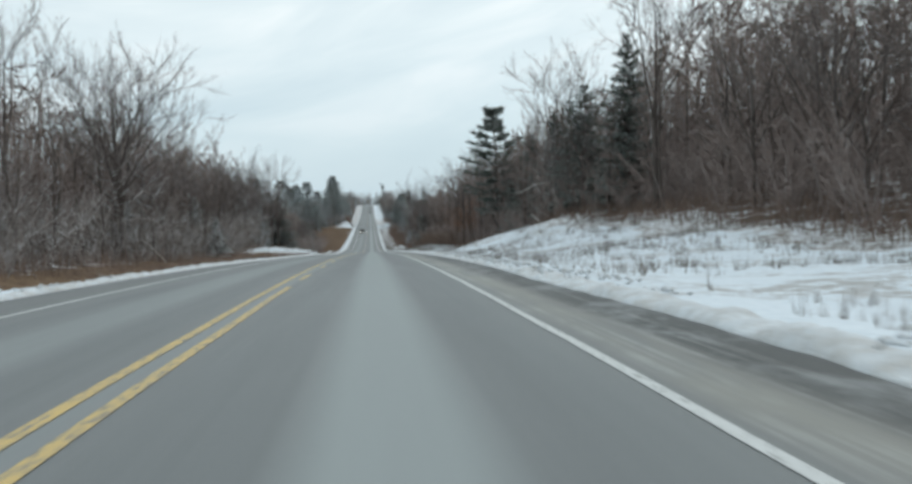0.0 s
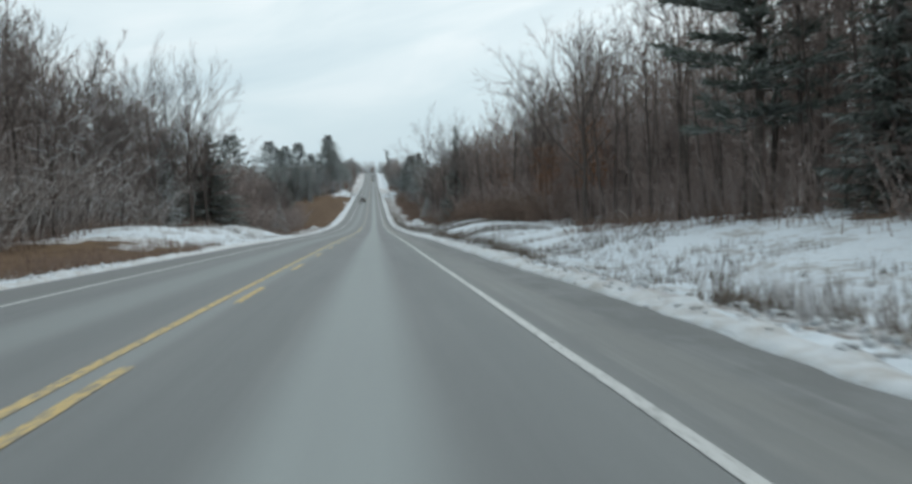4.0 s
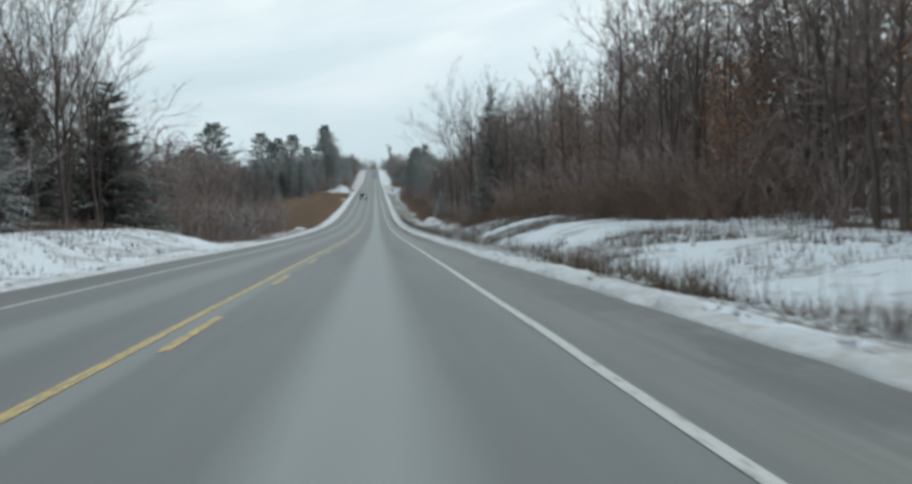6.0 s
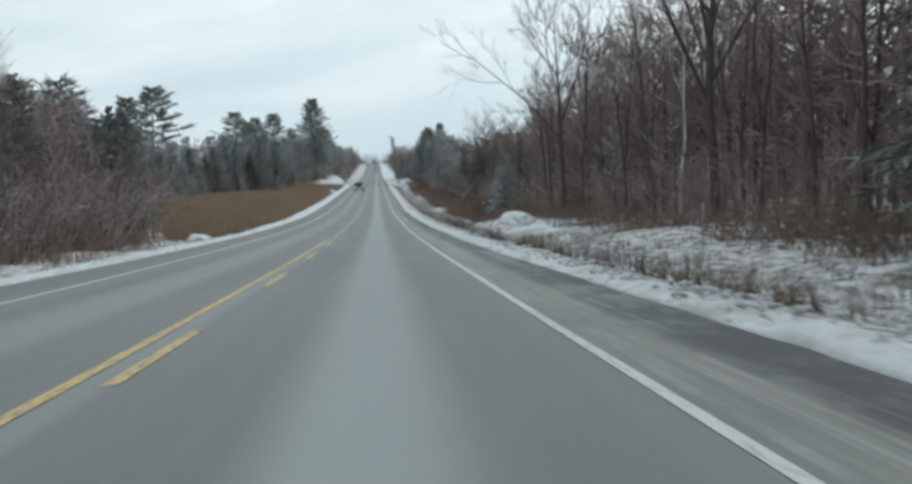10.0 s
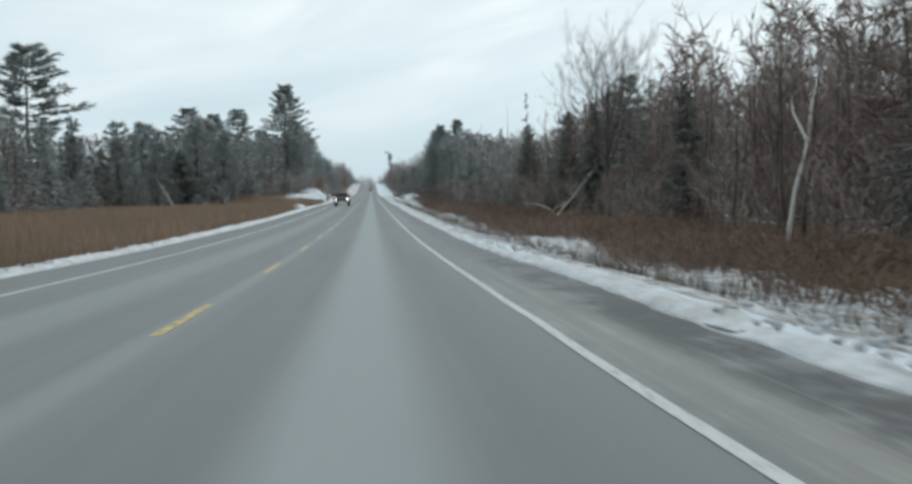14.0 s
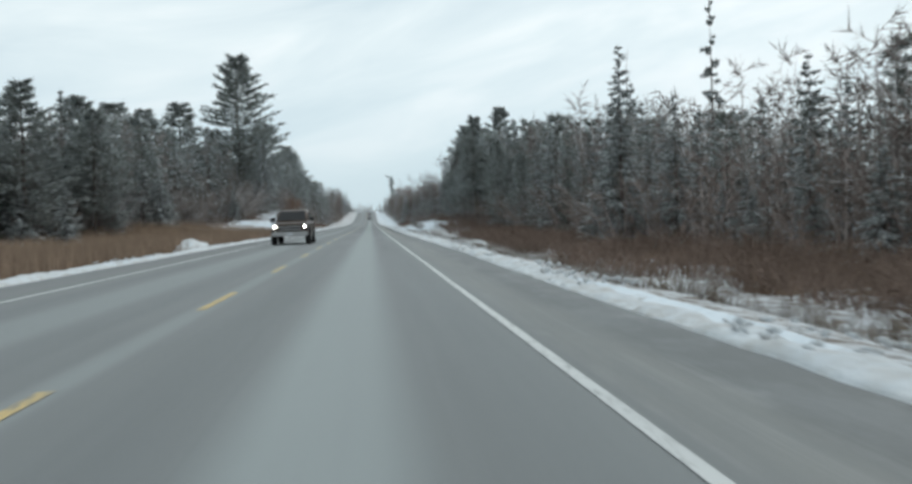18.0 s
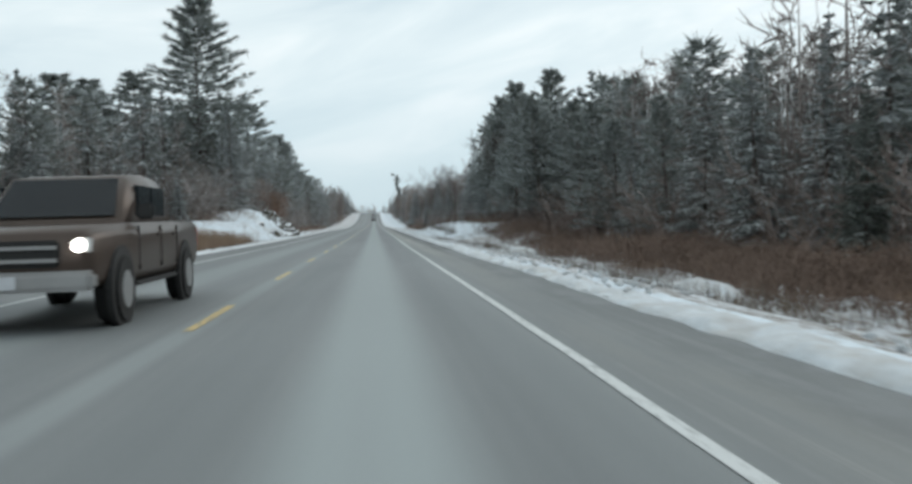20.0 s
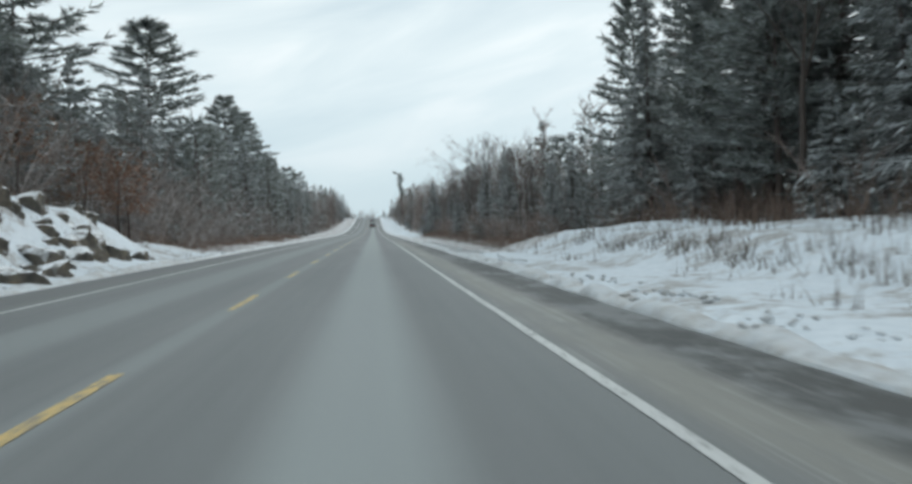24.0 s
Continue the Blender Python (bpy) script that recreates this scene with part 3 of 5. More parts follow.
    return tri_mesh("snow_ridge", v, f, [PLOWED], smooth=True)


for side, edge in ((1, 5.2), (-1, 5.75)):
    for y0, y1, step in ((0, 540, 0.2), (540, 926, 2.5)):
        tagged(new("snow_ridge", snow_ridge(side, edge, y0, y1, step)), "low windrow of plowed snow along the pavement edge", "snow", kind="stuff")

# ---------------------------------------------------------------- how trees grow
def unit(v):
    v = np.asarray(v, float)
    return v / (np.linalg.norm(v) + 1e-9)


def bare_tree(rng, H, base=0.35, limbs=16, subs=8, twigs=5, spread=0.26, girth=0.0085, forks=1, thick=1.0, up=0.75, lite=False, snow=None):
    """A leafless broad-leaved tree: trunk with limbs, and its twigs."""
    wood, fine = Shape(), Shape()
    lead = []
    for k in range(forks):
        lean = rng.uniform(-0.05, 0.05, 2) * H + (0 if forks == 1 else 1) * rng.uniform(-0.09, 0.09, 2) * H
        hh = np.linspace(-0.02, 1, 8)
        bend = rng.normal(0, 0.006 * H, (8, 2)).cumsum(axis=0)
        pts = np.c_[lean[0] * np.maximum(hh, 0) ** 1.5 + bend[:, 0], lean[1] * np.maximum(hh, 0) ** 1.5 + bend[:, 1], hh * H * (1 if k == 0 else rng.uniform(0.8, 0.97))]
        pts[:2, :2] *= 0.2
        rad = girth * H * np.array([1.35, 0.95, 0.8, 0.66, 0.5, 0.34, 0.18, 0.05]) * (1 if forks == 1 else 0.8)
        wood.tube(pts, rad, 4 if lite else 6)
        lead.append((pts, rad))
    for i in range(limbs):
        pts, rad = lead[i % forks]
        f = base + (0.98 - base) * (i + rng.uniform(0, 0.9)) / limbs
        at = np.array([np.interp(f, np.linspace(-0.02, 1, 8), pts[:, c]) for c in range(3)])
        a = i * 2.4 + rng.uniform(-0.5, 0.5)
        L = H * spread * (1.15 - 0.75 * (f - base) / (1 - base)) * rng.uniform(0.65, 1.2)
        rise = up * rng.uniform(0.7, 1.3)
        d0 = unit((math.cos(a), math.sin(a), rise))
        d1 = unit((math.cos(a) * 0.8, math.sin(a) * 0.8, rise + 0.45)) + rng.normal(0, 0.1, 3)
        p1 = at + d0 * L * 0.45
        p2 = p1 + unit(d1) * L * 0.55
        r0 = min(float(np.interp(f, np.linspace(-0.02, 1, 8), rad)) * 0.45, 0.026 * L) + 0.005
        if lite:
            wood.tube([at, p1, p2], [r0, r0 * 0.6, 0.005], 3)
        else:
            wood.tube([at, (at + p1) / 2 + rng.normal(0, 0.012 * L, 3), p1, p2], [r0, r0 * 0.75, r0 * 0.5, 0.005], 4)
        if snow is not None:
            for u, w in ((at, p1), (p1, p2)):
                if abs(unit(w - u)[2]) < 0.75:
                    snow.spike(u + (0, 0, 0.6 * r0), w + (0, 0, 0.02), 0.04)
        for s in range(subs):
            g = 0.12 + 0.88 * (s + rng.uniform(0, 1)) / subs
            q, run = (at + (p1 - at) * g / 0.45, unit(p1 - at)) if g < 0.45 else (p1 + (p2 - p1) * (g - 0.45) / 0.55, unit(p2 - p1))
            side = unit(np.cross(run, rng.normal(0, 1, 3))) * (1 if s % 2 else -1)
            d = unit(run + side * rng.uniform(0.35, 0.8) + (0, 0, 0.2))
            l2 = L * rng.uniform(0.26, 0.52) * (1.15 - 0.55 * g)
            e = q + d * l2
            fine.spike(q, e, 0.0125 * thick)
            if snow is not None and abs(d[2]) < 0.6 and rng.random() < 0.6:
                snow.spike(q + (0, 0, 0.015), e + (0, 0, 0.012), 0.026)
            for t in range(twigs):
                h = 0.12 + 0.86 * (t + rng.uniform(0, 1)) / twigs
                w = q + d * l2 * h
                c = unit(np.cross(d, rng.normal(0, 1, 3))) * rng.uniform(0.25, 0.75)
                fine.sliver(w, w + unit(d + c + (0, 0, 0.18)) * l2 * rng.uniform(0.3, 0.75) * (1.15 - 0.5 * h), 0.0095 * thick, rng)
    return wood, fine


def crown_tree(rng, H, split=0.42, limbs=7, spread=0.45, girth=0.0095, boughs=6, sprays=7, twigs=6):
    """A leafless tree whose trunk parts into steep limbs that fan out into a fine rounded crown."""
    wood, fine = Shape(), Shape()
    hh = np.linspace(-0.02, 1, 8)
    bend = rng.normal(0, 0.005 * H, (8, 2)).cumsum(axis=0)
    bend[:2] *= 0.2
    pts = np.c_[bend, hh * H * 0.86]
    rad = girth * H * np.array([1.4, 1.0, 0.9, 0.75, 0.5, 0.3, 0.16, 0.05])
    wood.tube(pts, rad, 6)

    def along(path, g):
        f = g * (len(path) - 1)
        j = min(int(f), len(path) - 2)
        return path[j] + (path[j + 1] - path[j]) * (f - j), unit(path[j + 1] - path[j])

    def arch(p, d, L, lift, wild):
        path = [p]
        for n in range(3):
            d = unit(d + np.array([0, 0, lift]) + rng.normal(0, wild, 3))
            path.append(path[-1] + d * L / 3)
        return np.array(path)

    arms = [(pts[3:], 0.5 * H)]
    for i in range(limbs):
        f = split * (0.8 + 0.9 * i / limbs)
        at = np.array([np.interp(f, hh, pts[:, 0]), np.interp(f, hh, pts[:, 1]), f * H * 0.86])
        a = i * 2.4 + rng.uniform(-0.4, 0.4)
        w = spread * rng.uniform(0.7, 1.4)
        L = (H - at[2]) * rng.uniform(0.72, 0.98)
        path = arch(at, unit((math.cos(a) * w * 1.6, math.sin(a) * w * 1.6, 1.0)), L, 0.1, 0.13)
        r0 = float(np.interp(f, hh, rad)) * 0.55
        wood.tube(path, [r0, r0 * 0.7, r0 * 0.4, 0.008], 5)
        arms.append((path, L))
    for path, L in arms:
        for b in range(boughs):
            q, run = along(path, 0.22 + 0.74 * (b + rng.uniform(0, 0.9)) / boughs)
            g = 1.0 - b / boughs
            side = unit(np.cross(run, rng.normal(0, 1, 3)))
            l2 = L * (0.2 + 0.28 * g) * rng.uniform(0.7, 1.15)
            bough = arch(q, unit(run + side * rng.uniform(0.5, 1.15)), l2, 0.1, 0.16)
            wood.tube(bough, [0.026, 0.02, 0.013, 0.006], 3)
            for s in range(sprays):
                q2, run2 = along(bough, 0.2 + 0.8 * (s + rng.uniform(0, 0.9)) / sprays)
                d3 = unit(run2 + unit(np.cross(run2, rng.normal(0, 1, 3))) * rng.uniform(0.35, 0.8) + (0, 0, 0.15))
                l3 = l2 * rng.uniform(0.3, 0.5)
                fine.spike(q2, q2 + d3 * l3, 0.0105)
                for t in range(twigs):
                    w = q2 + d3 * l3 * rng.uniform(0.1, 1.0)
                    fine.sliver(w, w + unit(d3 + rng.normal(0, 0.38, 3) + (0, 0, 0.12)) * l3 * rng.uniform(0.35, 0.85), 0.0085, rng)
    return wood, fine


def pine_tree(rng, H, R, base=0.3, boughs=80, sprigs=9, blades=10, length=0.7, width=0.05, ragged=0.45, droop=0.0, snow=None, broad=False):
    """A white pine: long level boughs in loose tiers, plumed with needles, uneven, with gaps."""
    wood, leaf = Shape(), Shape()
    hh = np.linspace(-0.02, 1, 8)
    bend = rng.normal(0, 0.003 * H, (8, 2)).cumsum(axis=0)
    pts = np.c_[bend, hh * H]
    wood.tube(pts, 0.0115 * H * np.array([1.3, 1, 0.88, 0.74, 0.58, 0.4, 0.22, 0.04]), 6)
    tiers = max(6, boughs // 5)
    for i in range(boughs):
        f = (i + rng.uniform(0, 1)) / boughs
        # boughs gather in loose tiers
        f = 0.55 * f + 0.45 * (math.floor(f * tiers) + 0.5) / tiers
        f = base + (0.985 - base) * f
        reach = R * min(1.0, 0.55 + 1.6 * (f - base)) * ((1.0 - f) ** 0.8 * 1.35 + 0.05)
        if broad:
            g = (f - base) / (1 - base)
            reach = R * (0.45 + 0.55 * math.sin(math.pi * min(1.0, 0.25 + 0.75 * g))) * (1.02 - g) ** 0.35
        a = i * 2.4 + rng.uniform(-0.6, 0.6)
        L = reach * rng.uniform(1 - ragged, 1 + 0.5 * ragged) + 0.25
        lift = 0.02 + 0.75 * f ** 3 + rng.uniform(-0.15, 0.12) - droop
        p0 = np.array([np.interp(f, hh, pts[:, 0]), np.interp(f, hh, pts[:, 1]), f * H])
        out = np.array([math.cos(a), math.sin(a), 0.0])
        d = unit(out + (0, 0, lift))
        p1 = p0 + d * L * 0.55
        p2 = p1 + unit(out + (0, 0, lift + 0.22)) * L * 0.45
        wood.tube([p0, p1, p2], [0.016 + 0.009 * L, 0.01 + 0.005 * L, 0.004], 3)
        side = np.array([-math.sin(a), math.cos(a), 0])
        for c in range(sprigs):
            g = 0.22 + 0.78 * (c + rng.uniform(0, 0.9)) / sprigs
            q = p0 + (p1 - p0) * g / 0.55 if g < 0.55 else p1 + (p2 - p1) * min(1, (g - 0.55) / 0.45)
            s = rng.uniform(-1, 1)
            q = q + side * s * 0.24 * L * (1.15 - 0.7 * g)
            run = unit(out * 0.9 + side * s * 0.9 + (0, 0, 0.12))
            if snow is not None and rng.random() < 0.3:
                snow.blade(q + (0, 0, 0.06), run * rng.uniform(0.3, 0.7), unit(side + (0, 0, rng.normal(0, 0.25))), rng.uniform(0.04, 0.1))
            for n in range(blades):
                t = unit(run + rng.normal(0, 0.42, 3) * (1, 1, 0.75) + (0, 0, 0.12))
                leaf.sliver(q + run * rng.uniform(-0.3, 0.3), q + t * length * rng.uniform(0.6, 1.3), width * rng.uniform(0.7, 1.3), rng)
    return wood, leaf


def spruce_tree(rng, H, R, base=0.06, tiers=20, per=7, sprays=6, droop=0.35, width=0.07, ragged=0.25, power=0.85, snow=None, load=0.45):
    """A spruce or fir: a cone of drooping boughs fringed with sprays."""
    wood, leaf = Shape(), Shape()
    lean = rng.uniform(-0.012, 0.012, 2) * H
    wood.tube([(0, 0, -0.02 * H), (lean[0] * 0.3, lean[1] * 0.3, 0.4 * H), (lean[0], lean[1], H)], [0.013 * H, 0.009 * H, 0.01], 6)
    for i in range(tiers):
        n = max(4, int(per * (0.6 + 0.6 * (1 - i / tiers))))
        a0 = rng.uniform(0, 6.28)
        for j in range(n):
            f = base + (0.99 - base) * (i + rng.uniform(-0.5, 0.5)) / (tiers - 1)
            f = min(max(f, 0.02), 0.985)
            reach = R * (1 - f) ** power * min(1.0, 0.75 + 2 * f)
            a = a0 + j * 2 * math.pi / n + rng.uniform(-0.35, 0.35)
            L = reach * rng.uniform(1 - ragged, 1 + ragged) + 0.1
            out = np.array([math.cos(a), math.sin(a), 0])
            p0 = np.array([lean[0] * f, lean[1] * f, f * H])
            sag = droop * rng.uniform(0.5, 1.3) - 0.7 * f ** 4
            tip = p0 + out * L + (0, 0, -sag * L + 0.12 * L)
            midp = p0 + out * 0.55 * L + (0, 0, -sag * 0.45 * L)
            wood.spike(p0, tip, 0.012 + 0.005 * L)
            side = np.array([-math.sin(a), math.cos(a), 0])
            if snow is not None:
                for g in (0.25, 0.4, 0.52, 0.64, 0.76, 0.88):
                    if rng.random() < load:
                        q = p0 + (midp - p0) * g / 0.55 if g < 0.55 else midp + (tip - midp) * (g - 0.55) / 0.45
                        snow.blade(q + side * rng.normal(0, 0.1 * L) + (0, 0, 0.05), unit(tip - midp + side * rng.normal(0, 0.4 * L)) * (0.12 + 0.2 * L) * rng.uniform(0.6, 1.3), unit(side + (0, 0, rng.normal(0, 0.25))),
                                   (0.02 + 0.03 * L) * rng.uniform(0.7, 1.4))
            for s in range(sprays):
                g = 0.12 + 0.88 * (s + rng.uniform(0, 0.9)) / sprays
                q = p0 + (midp - p0) * g / 0.55 if g < 0.55 else midp + (tip - midp) * (g - 0.55) / 0.45
                l2 = (0.14 + 0.36 * L * (1.05 - 0.6 * g)) * rng.uniform(0.7, 1.25)
                for sg in (-1, 1):
                    t = unit(out * 0.8 + side * sg * rng.uniform(0.4, 1.1) + (0, 0, rng.uniform(-0.85, 0.15)))
                    leaf.spray(q, t * l2, unit(np.cross(t, (0, 0, 1)) + rng.normal(0, 0.7, 3)), width * (0.6 + 0.5 * l2) * rng.uniform(0.8, 1.3))
                leaf.spray(q, unit((out[0] * 0.35, out[1] * 0.35, -0.85) + rng.normal(0, 0.3, 3)) * l2 * 0.8, side, width * rng.uniform(0.7, 1.2))
            leaf.spray(midp, (tip - midp) * 1.15, side, width * 1.2)
    leaf.spray((lean[0], lean[1], 0.93 * H), (0, 0, 0.085 * H), np.array([1.0, 0, 0]), width * 0.8)
    return wood, leaf


def thicket(rng, H, stems=9, twigs=9, spread=0.35, thick=1.0):
    """A many-stemmed bare bush of arching stems."""
    fine = Shape()
    for i in range(stems):
        a = rng.uniform(0, 6.28)
        p = np.array([math.cos(a), math.sin(a), 0]) * rng.uniform(0, 0.12) * H + (0, 0, -0.1)
        d = unit(unit((math.cos(a) * spread, math.sin(a) * spread, 1)) + rng.normal(0, 0.12, 3))
        e1 = p + d * H * rng.uniform(0.3, 0.5)
        d2 = unit(d + np.array([math.cos(a), math.sin(a), 0]) * rng.uniform(0.0, 0.7) + rng.normal(0, 0.15, 3))
        e2 = e1 + d2 * H * rng.uniform(0.3, 0.55)
        fine.spike(p, e1 + d * 0.25 * H, 0.018 * thick)
        fine.spike(e1, e2, 0.013 * thick)
        for t in range(twigs):
            g = rng.uniform(0.1, 2)
            q, run = (p + (e1 - p) * g, d) if g < 1 else (e1 + (e2 - e1) * (g - 1), d2)
            fine.sliver(q, q + unit(run + rng.normal(0, 0.65, 3)) * H * rng.uniform(0.12, 0.34), 0.0115 * thick, rng)
    return fine


RNG = np.random.default_rng(11)
LIB, RAW = {}, {}


def stock(key, wood, leaf, bark_mat, leaf_mat, snow=None):
    """Keeps one grown tree as meshes to be shared by its copies."""
    RAW[key] = [(*wood.arrays(), bark_mat), (*leaf.arrays(), leaf_mat)]
    LIB[key] = [("trunk", wood.mesh("trunk", bark_mat, True), ""), ("crown", leaf.mesh("crown", leaf_mat), "")]
    if snow is not None:
        RAW[key].append((*snow.arrays(), SNOWCAP))
        LIB[key].append(("snow_load", snow.mesh("snow_load", SNOWCAP), "thin white snow lying on the boughs"))


for k in range(5):
    stock(f"bare{k}", *crown_tree(RNG, 16, split=(0.44, 0.46, 0.36, 0.55, 0.34)[k], limbs=(7, 6, 8, 6, 8)[k], spread=(0.42, 0.36, 0.46, 0.32, 0.38)[k]), BARK, BACKLIT_TWIGS)
for k in range(3):
    stock(f"bare{5 + k}", *bare_tree(RNG, 16, base=(0.36, 0.45, 0.3)[k], limbs=22, subs=10, twigs=9, forks=(2, 1, 1)[k], spread=(0.24, 0.2, 0.22)[k], up=(1.5, 1.2, 1.7)[k], girth=0.0095), BARK, TWIGS)
for k in range(3):
    cap = Shape()
    stock(f"frost{k}", *bare_tree(RNG, 11, base=(0.12, 0.16, 0.1)[k], limbs=20, subs=10, twigs=8, forks=(2, 1, 3)[k], spread=0.34, up=(0.5, 0.35, 0.65)[k], girth=0.0065, snow=cap),
          BARK, FROSTED, cap)
for k in range(4):
    stock(f"farbare{k}", *bare_tree(RNG, 15, base=0.12, limbs=14, subs=6, twigs=5, forks=1 + k % 2, spread=0.3, up=1.2, thick=2.2, lite=True), DARKBARK, TWIGS)
for k in range(2):
    stock(f"birch{k}", *bare_tree(RNG, 12, base=0.4, limbs=14, subs=8, twigs=8, spread=0.22, girth=0.007, up=1.2), BIRCH, TWIGS)
for k in range(3):
    cap = Shape()
    stock(f"pine{k}", *pine_tree(RNG, 20, (5.6, 6.2, 5.2)[k], base=(0.12, 0.3, 0.14)[k], boughs=(100, 78, 100)[k], sprigs=13, blades=11, length=0.7, width=0.06, ragged=0.5, snow=cap), DARKBARK, PINE, cap)
stock("greatpine0", *pine_tree(RNG, 25, 8.2, base=0.1, boughs=150, sprigs=20, blades=10, length=0.85, width=0.052, ragged=0.45), DARKBARK, PINE)
stock("oldpine0", *pine_tree(RNG, 25, 6.6, base=0.42, boughs=62, sprigs=16, blades=10, length=1.0, width=0.075, ragged=0.6, broad=True), DARKBARK, PINE)
for k in range(2):
    stock(f"farpine{k}", *pine_tree(RNG, 18, 5.2, base=0.14, boughs=56, sprigs=6, blades=5, length=1.15, width=0.115, ragged=0.5), DARKBARK, PINE)
for k in range(4):
    cap = Shape()
    stock(f"spruce{k}", *spruce_tree(RNG, 13, (2.8, 2.3, 3.1, 2.5)[k], tiers=27, per=7, sprays=11, droop=(0.4, 0.3, 0.45, 0.25)[k], width=0.066, ragged=0.4, power=(0.9, 0.85, 1.0, 0.8)[k], snow=cap, load=0.22),
          DARKBARK, SPRUCE, cap)
stock("darkspruce0", *spruce_tree(RNG, 15, 2.5, base=0.1, tiers=32, per=8, sprays=11, droop=0.35, width=0.06, ragged=0.45, power=0.85), DARKBARK, EVERGREEN)
stock("darkpine0", *pine_tree(RNG, 18, 4.4, base=0.22, boughs=64, sprigs=14, blades=11, length=0.75, width=0.062, ragged=0.6, broad=True), DARKBARK, EVERGREEN)
for k in range(3):
    cap = Shape()
    stock(f"snowspruce{k}", *spruce_tree(RNG, 7.5, (2.1, 1.8, 2.4)[k], tiers=19, per=7, sprays=9, droop=0.45, width=0.08, ragged=0.4, snow=cap, load=0.9), DARKBARK, SNOWY, cap)
for k in range(3):
    cap = Shape()
    stock(f"farspruce{k}", *spruce_tree(RNG, 13, (2.6, 2.2, 3.0)[k], tiers=15, per=6, sprays=3, droop=0.35, width=0.28, ragged=0.45, snow=cap, load=(0.2, 0.45, 0.2)[k]), DARKBARK, (SPRUCE, SNOWY, SPRUCE)[k], cap)
for k in range(2):
    stock(f"cedar{k}", *spruce_tree(RNG, 12, (2.6, 2.2)[k], base=0.03, tiers=24, per=9, sprays=11, droop=0.15, width=0.075, ragged=0.4, power=0.65), DARKBARK, EVERGREEN)
for k in range(2):
    wood, fine = bare_tree(RNG, 6.5, base=0.3, limbs=12, subs=5, twigs=2, spread=0.3, up=0.8)
    for n in range(640):
        a, r, z = RNG.uniform(0, 6.28), RNG.uniform(0.1, 1.5) ** 0.8, RNG.uniform(2.2, 6.2)
        t = unit(RNG.normal(0, 1, 3))
        fine.blade((r * math.cos(a), r * math.sin(a), z), t * 0.16, unit(np.cross(t, RNG.normal(0, 1, 3))), 0.04)
    stock(f"beech{k}", wood, fine, BARK, RUST)
SIZE = {"darkspruce": 15, "darkpine": 18, "greatpine": 25, "oldpine": 25, "beech": 6.5, "bare": 16, "frost": 11, "farbare": 15, "birch": 12, "pine": 20, "farpine": 18, "spruce": 13, "snowspruce": 7.5, "farspruce": 13, "cedar": 12}
TREE_WORDS = {
    "bare": ("bare_tree", "tall leafless grey-brown broad-leaved tree at the wood's edge", "tree"),
    "frost": ("frosted_tree", "leafless tree with low boughs dusted with snow", "tree"),
    "farbare": ("bare_tree", "leafless dark brown tree deep in the roadside wood", "tree"),
    "beech": ("beech_sapling", "young beech still holding thin rust-brown leaves", "tree"),
    "birch": ("birch_tree", "slender leafless birch with pale bark", "birch"),
    "greatpine": ("white_pine", "great old white pine with broad level boughs", "pine"),
    "oldpine": ("white_pine", "tall white pine with a flat ragged top above the woods", "pine"),
    "pine": ("pine_tree", "dark green white pine with uneven level boughs", "pine"),
    "farpine": ("pine_tree", "dark green pine standing among the woods", "pine"),
    "spruce": ("spruce_tree", "dark green spruce with snow on its boughs", "spruce"),
    "darkspruce": ("spruce_tree", "tall dark spruce standing out before the bare woods", "spruce"),
    "darkpine": ("white_pine", "dark irregular white pine at the wood's edge", "pine"),
    "snowspruce": ("young_spruce", "young spruce with boughs heavy with snow", "spruce"),
    "farspruce": ("spruce_tree", "dark spruce standing among the bare woods", "spruce"),
    "cedar": ("cedar_tree", "dense dark cedar dusted with snow", "cedar"),
}
FIRST = {}


def tree(key, x, y, height, turn=None, wide=1.0, lean=(0.0, 0.0), group=""):
    """One tree of the stock, on the ground at x, y."""
    kind = key.rstrip("0123456789")
    s = height / SIZE[kind]
    turn = RNG.uniform(0, 360) if turn is None else turn
    m = pose(x, y, land(x, y) - 0.05, lean[0], lean[1], turn)
    if key not in FIRST:
        name, label, category = TREE_WORDS[kind]
        root = new(name)
        root.empty_display_size = 0.5
        for piece, mesh_data, words in LIB[key]:
            tagged(part(piece, mesh_data, root, words), kind="stuff" if piece == "snow_load" else "")
        tagged(root, label, category, group or "roadside trees")
        FIRST[key] = root
        root.matrix_basis = m @ Matrix.Diagonal((s * wide, s * wide, s, 1))
        ob = root
    else:
        ob = copy_thing(FIRST[key], m)
        ob.scale = (s * wide, s * wide, s)
    return ob

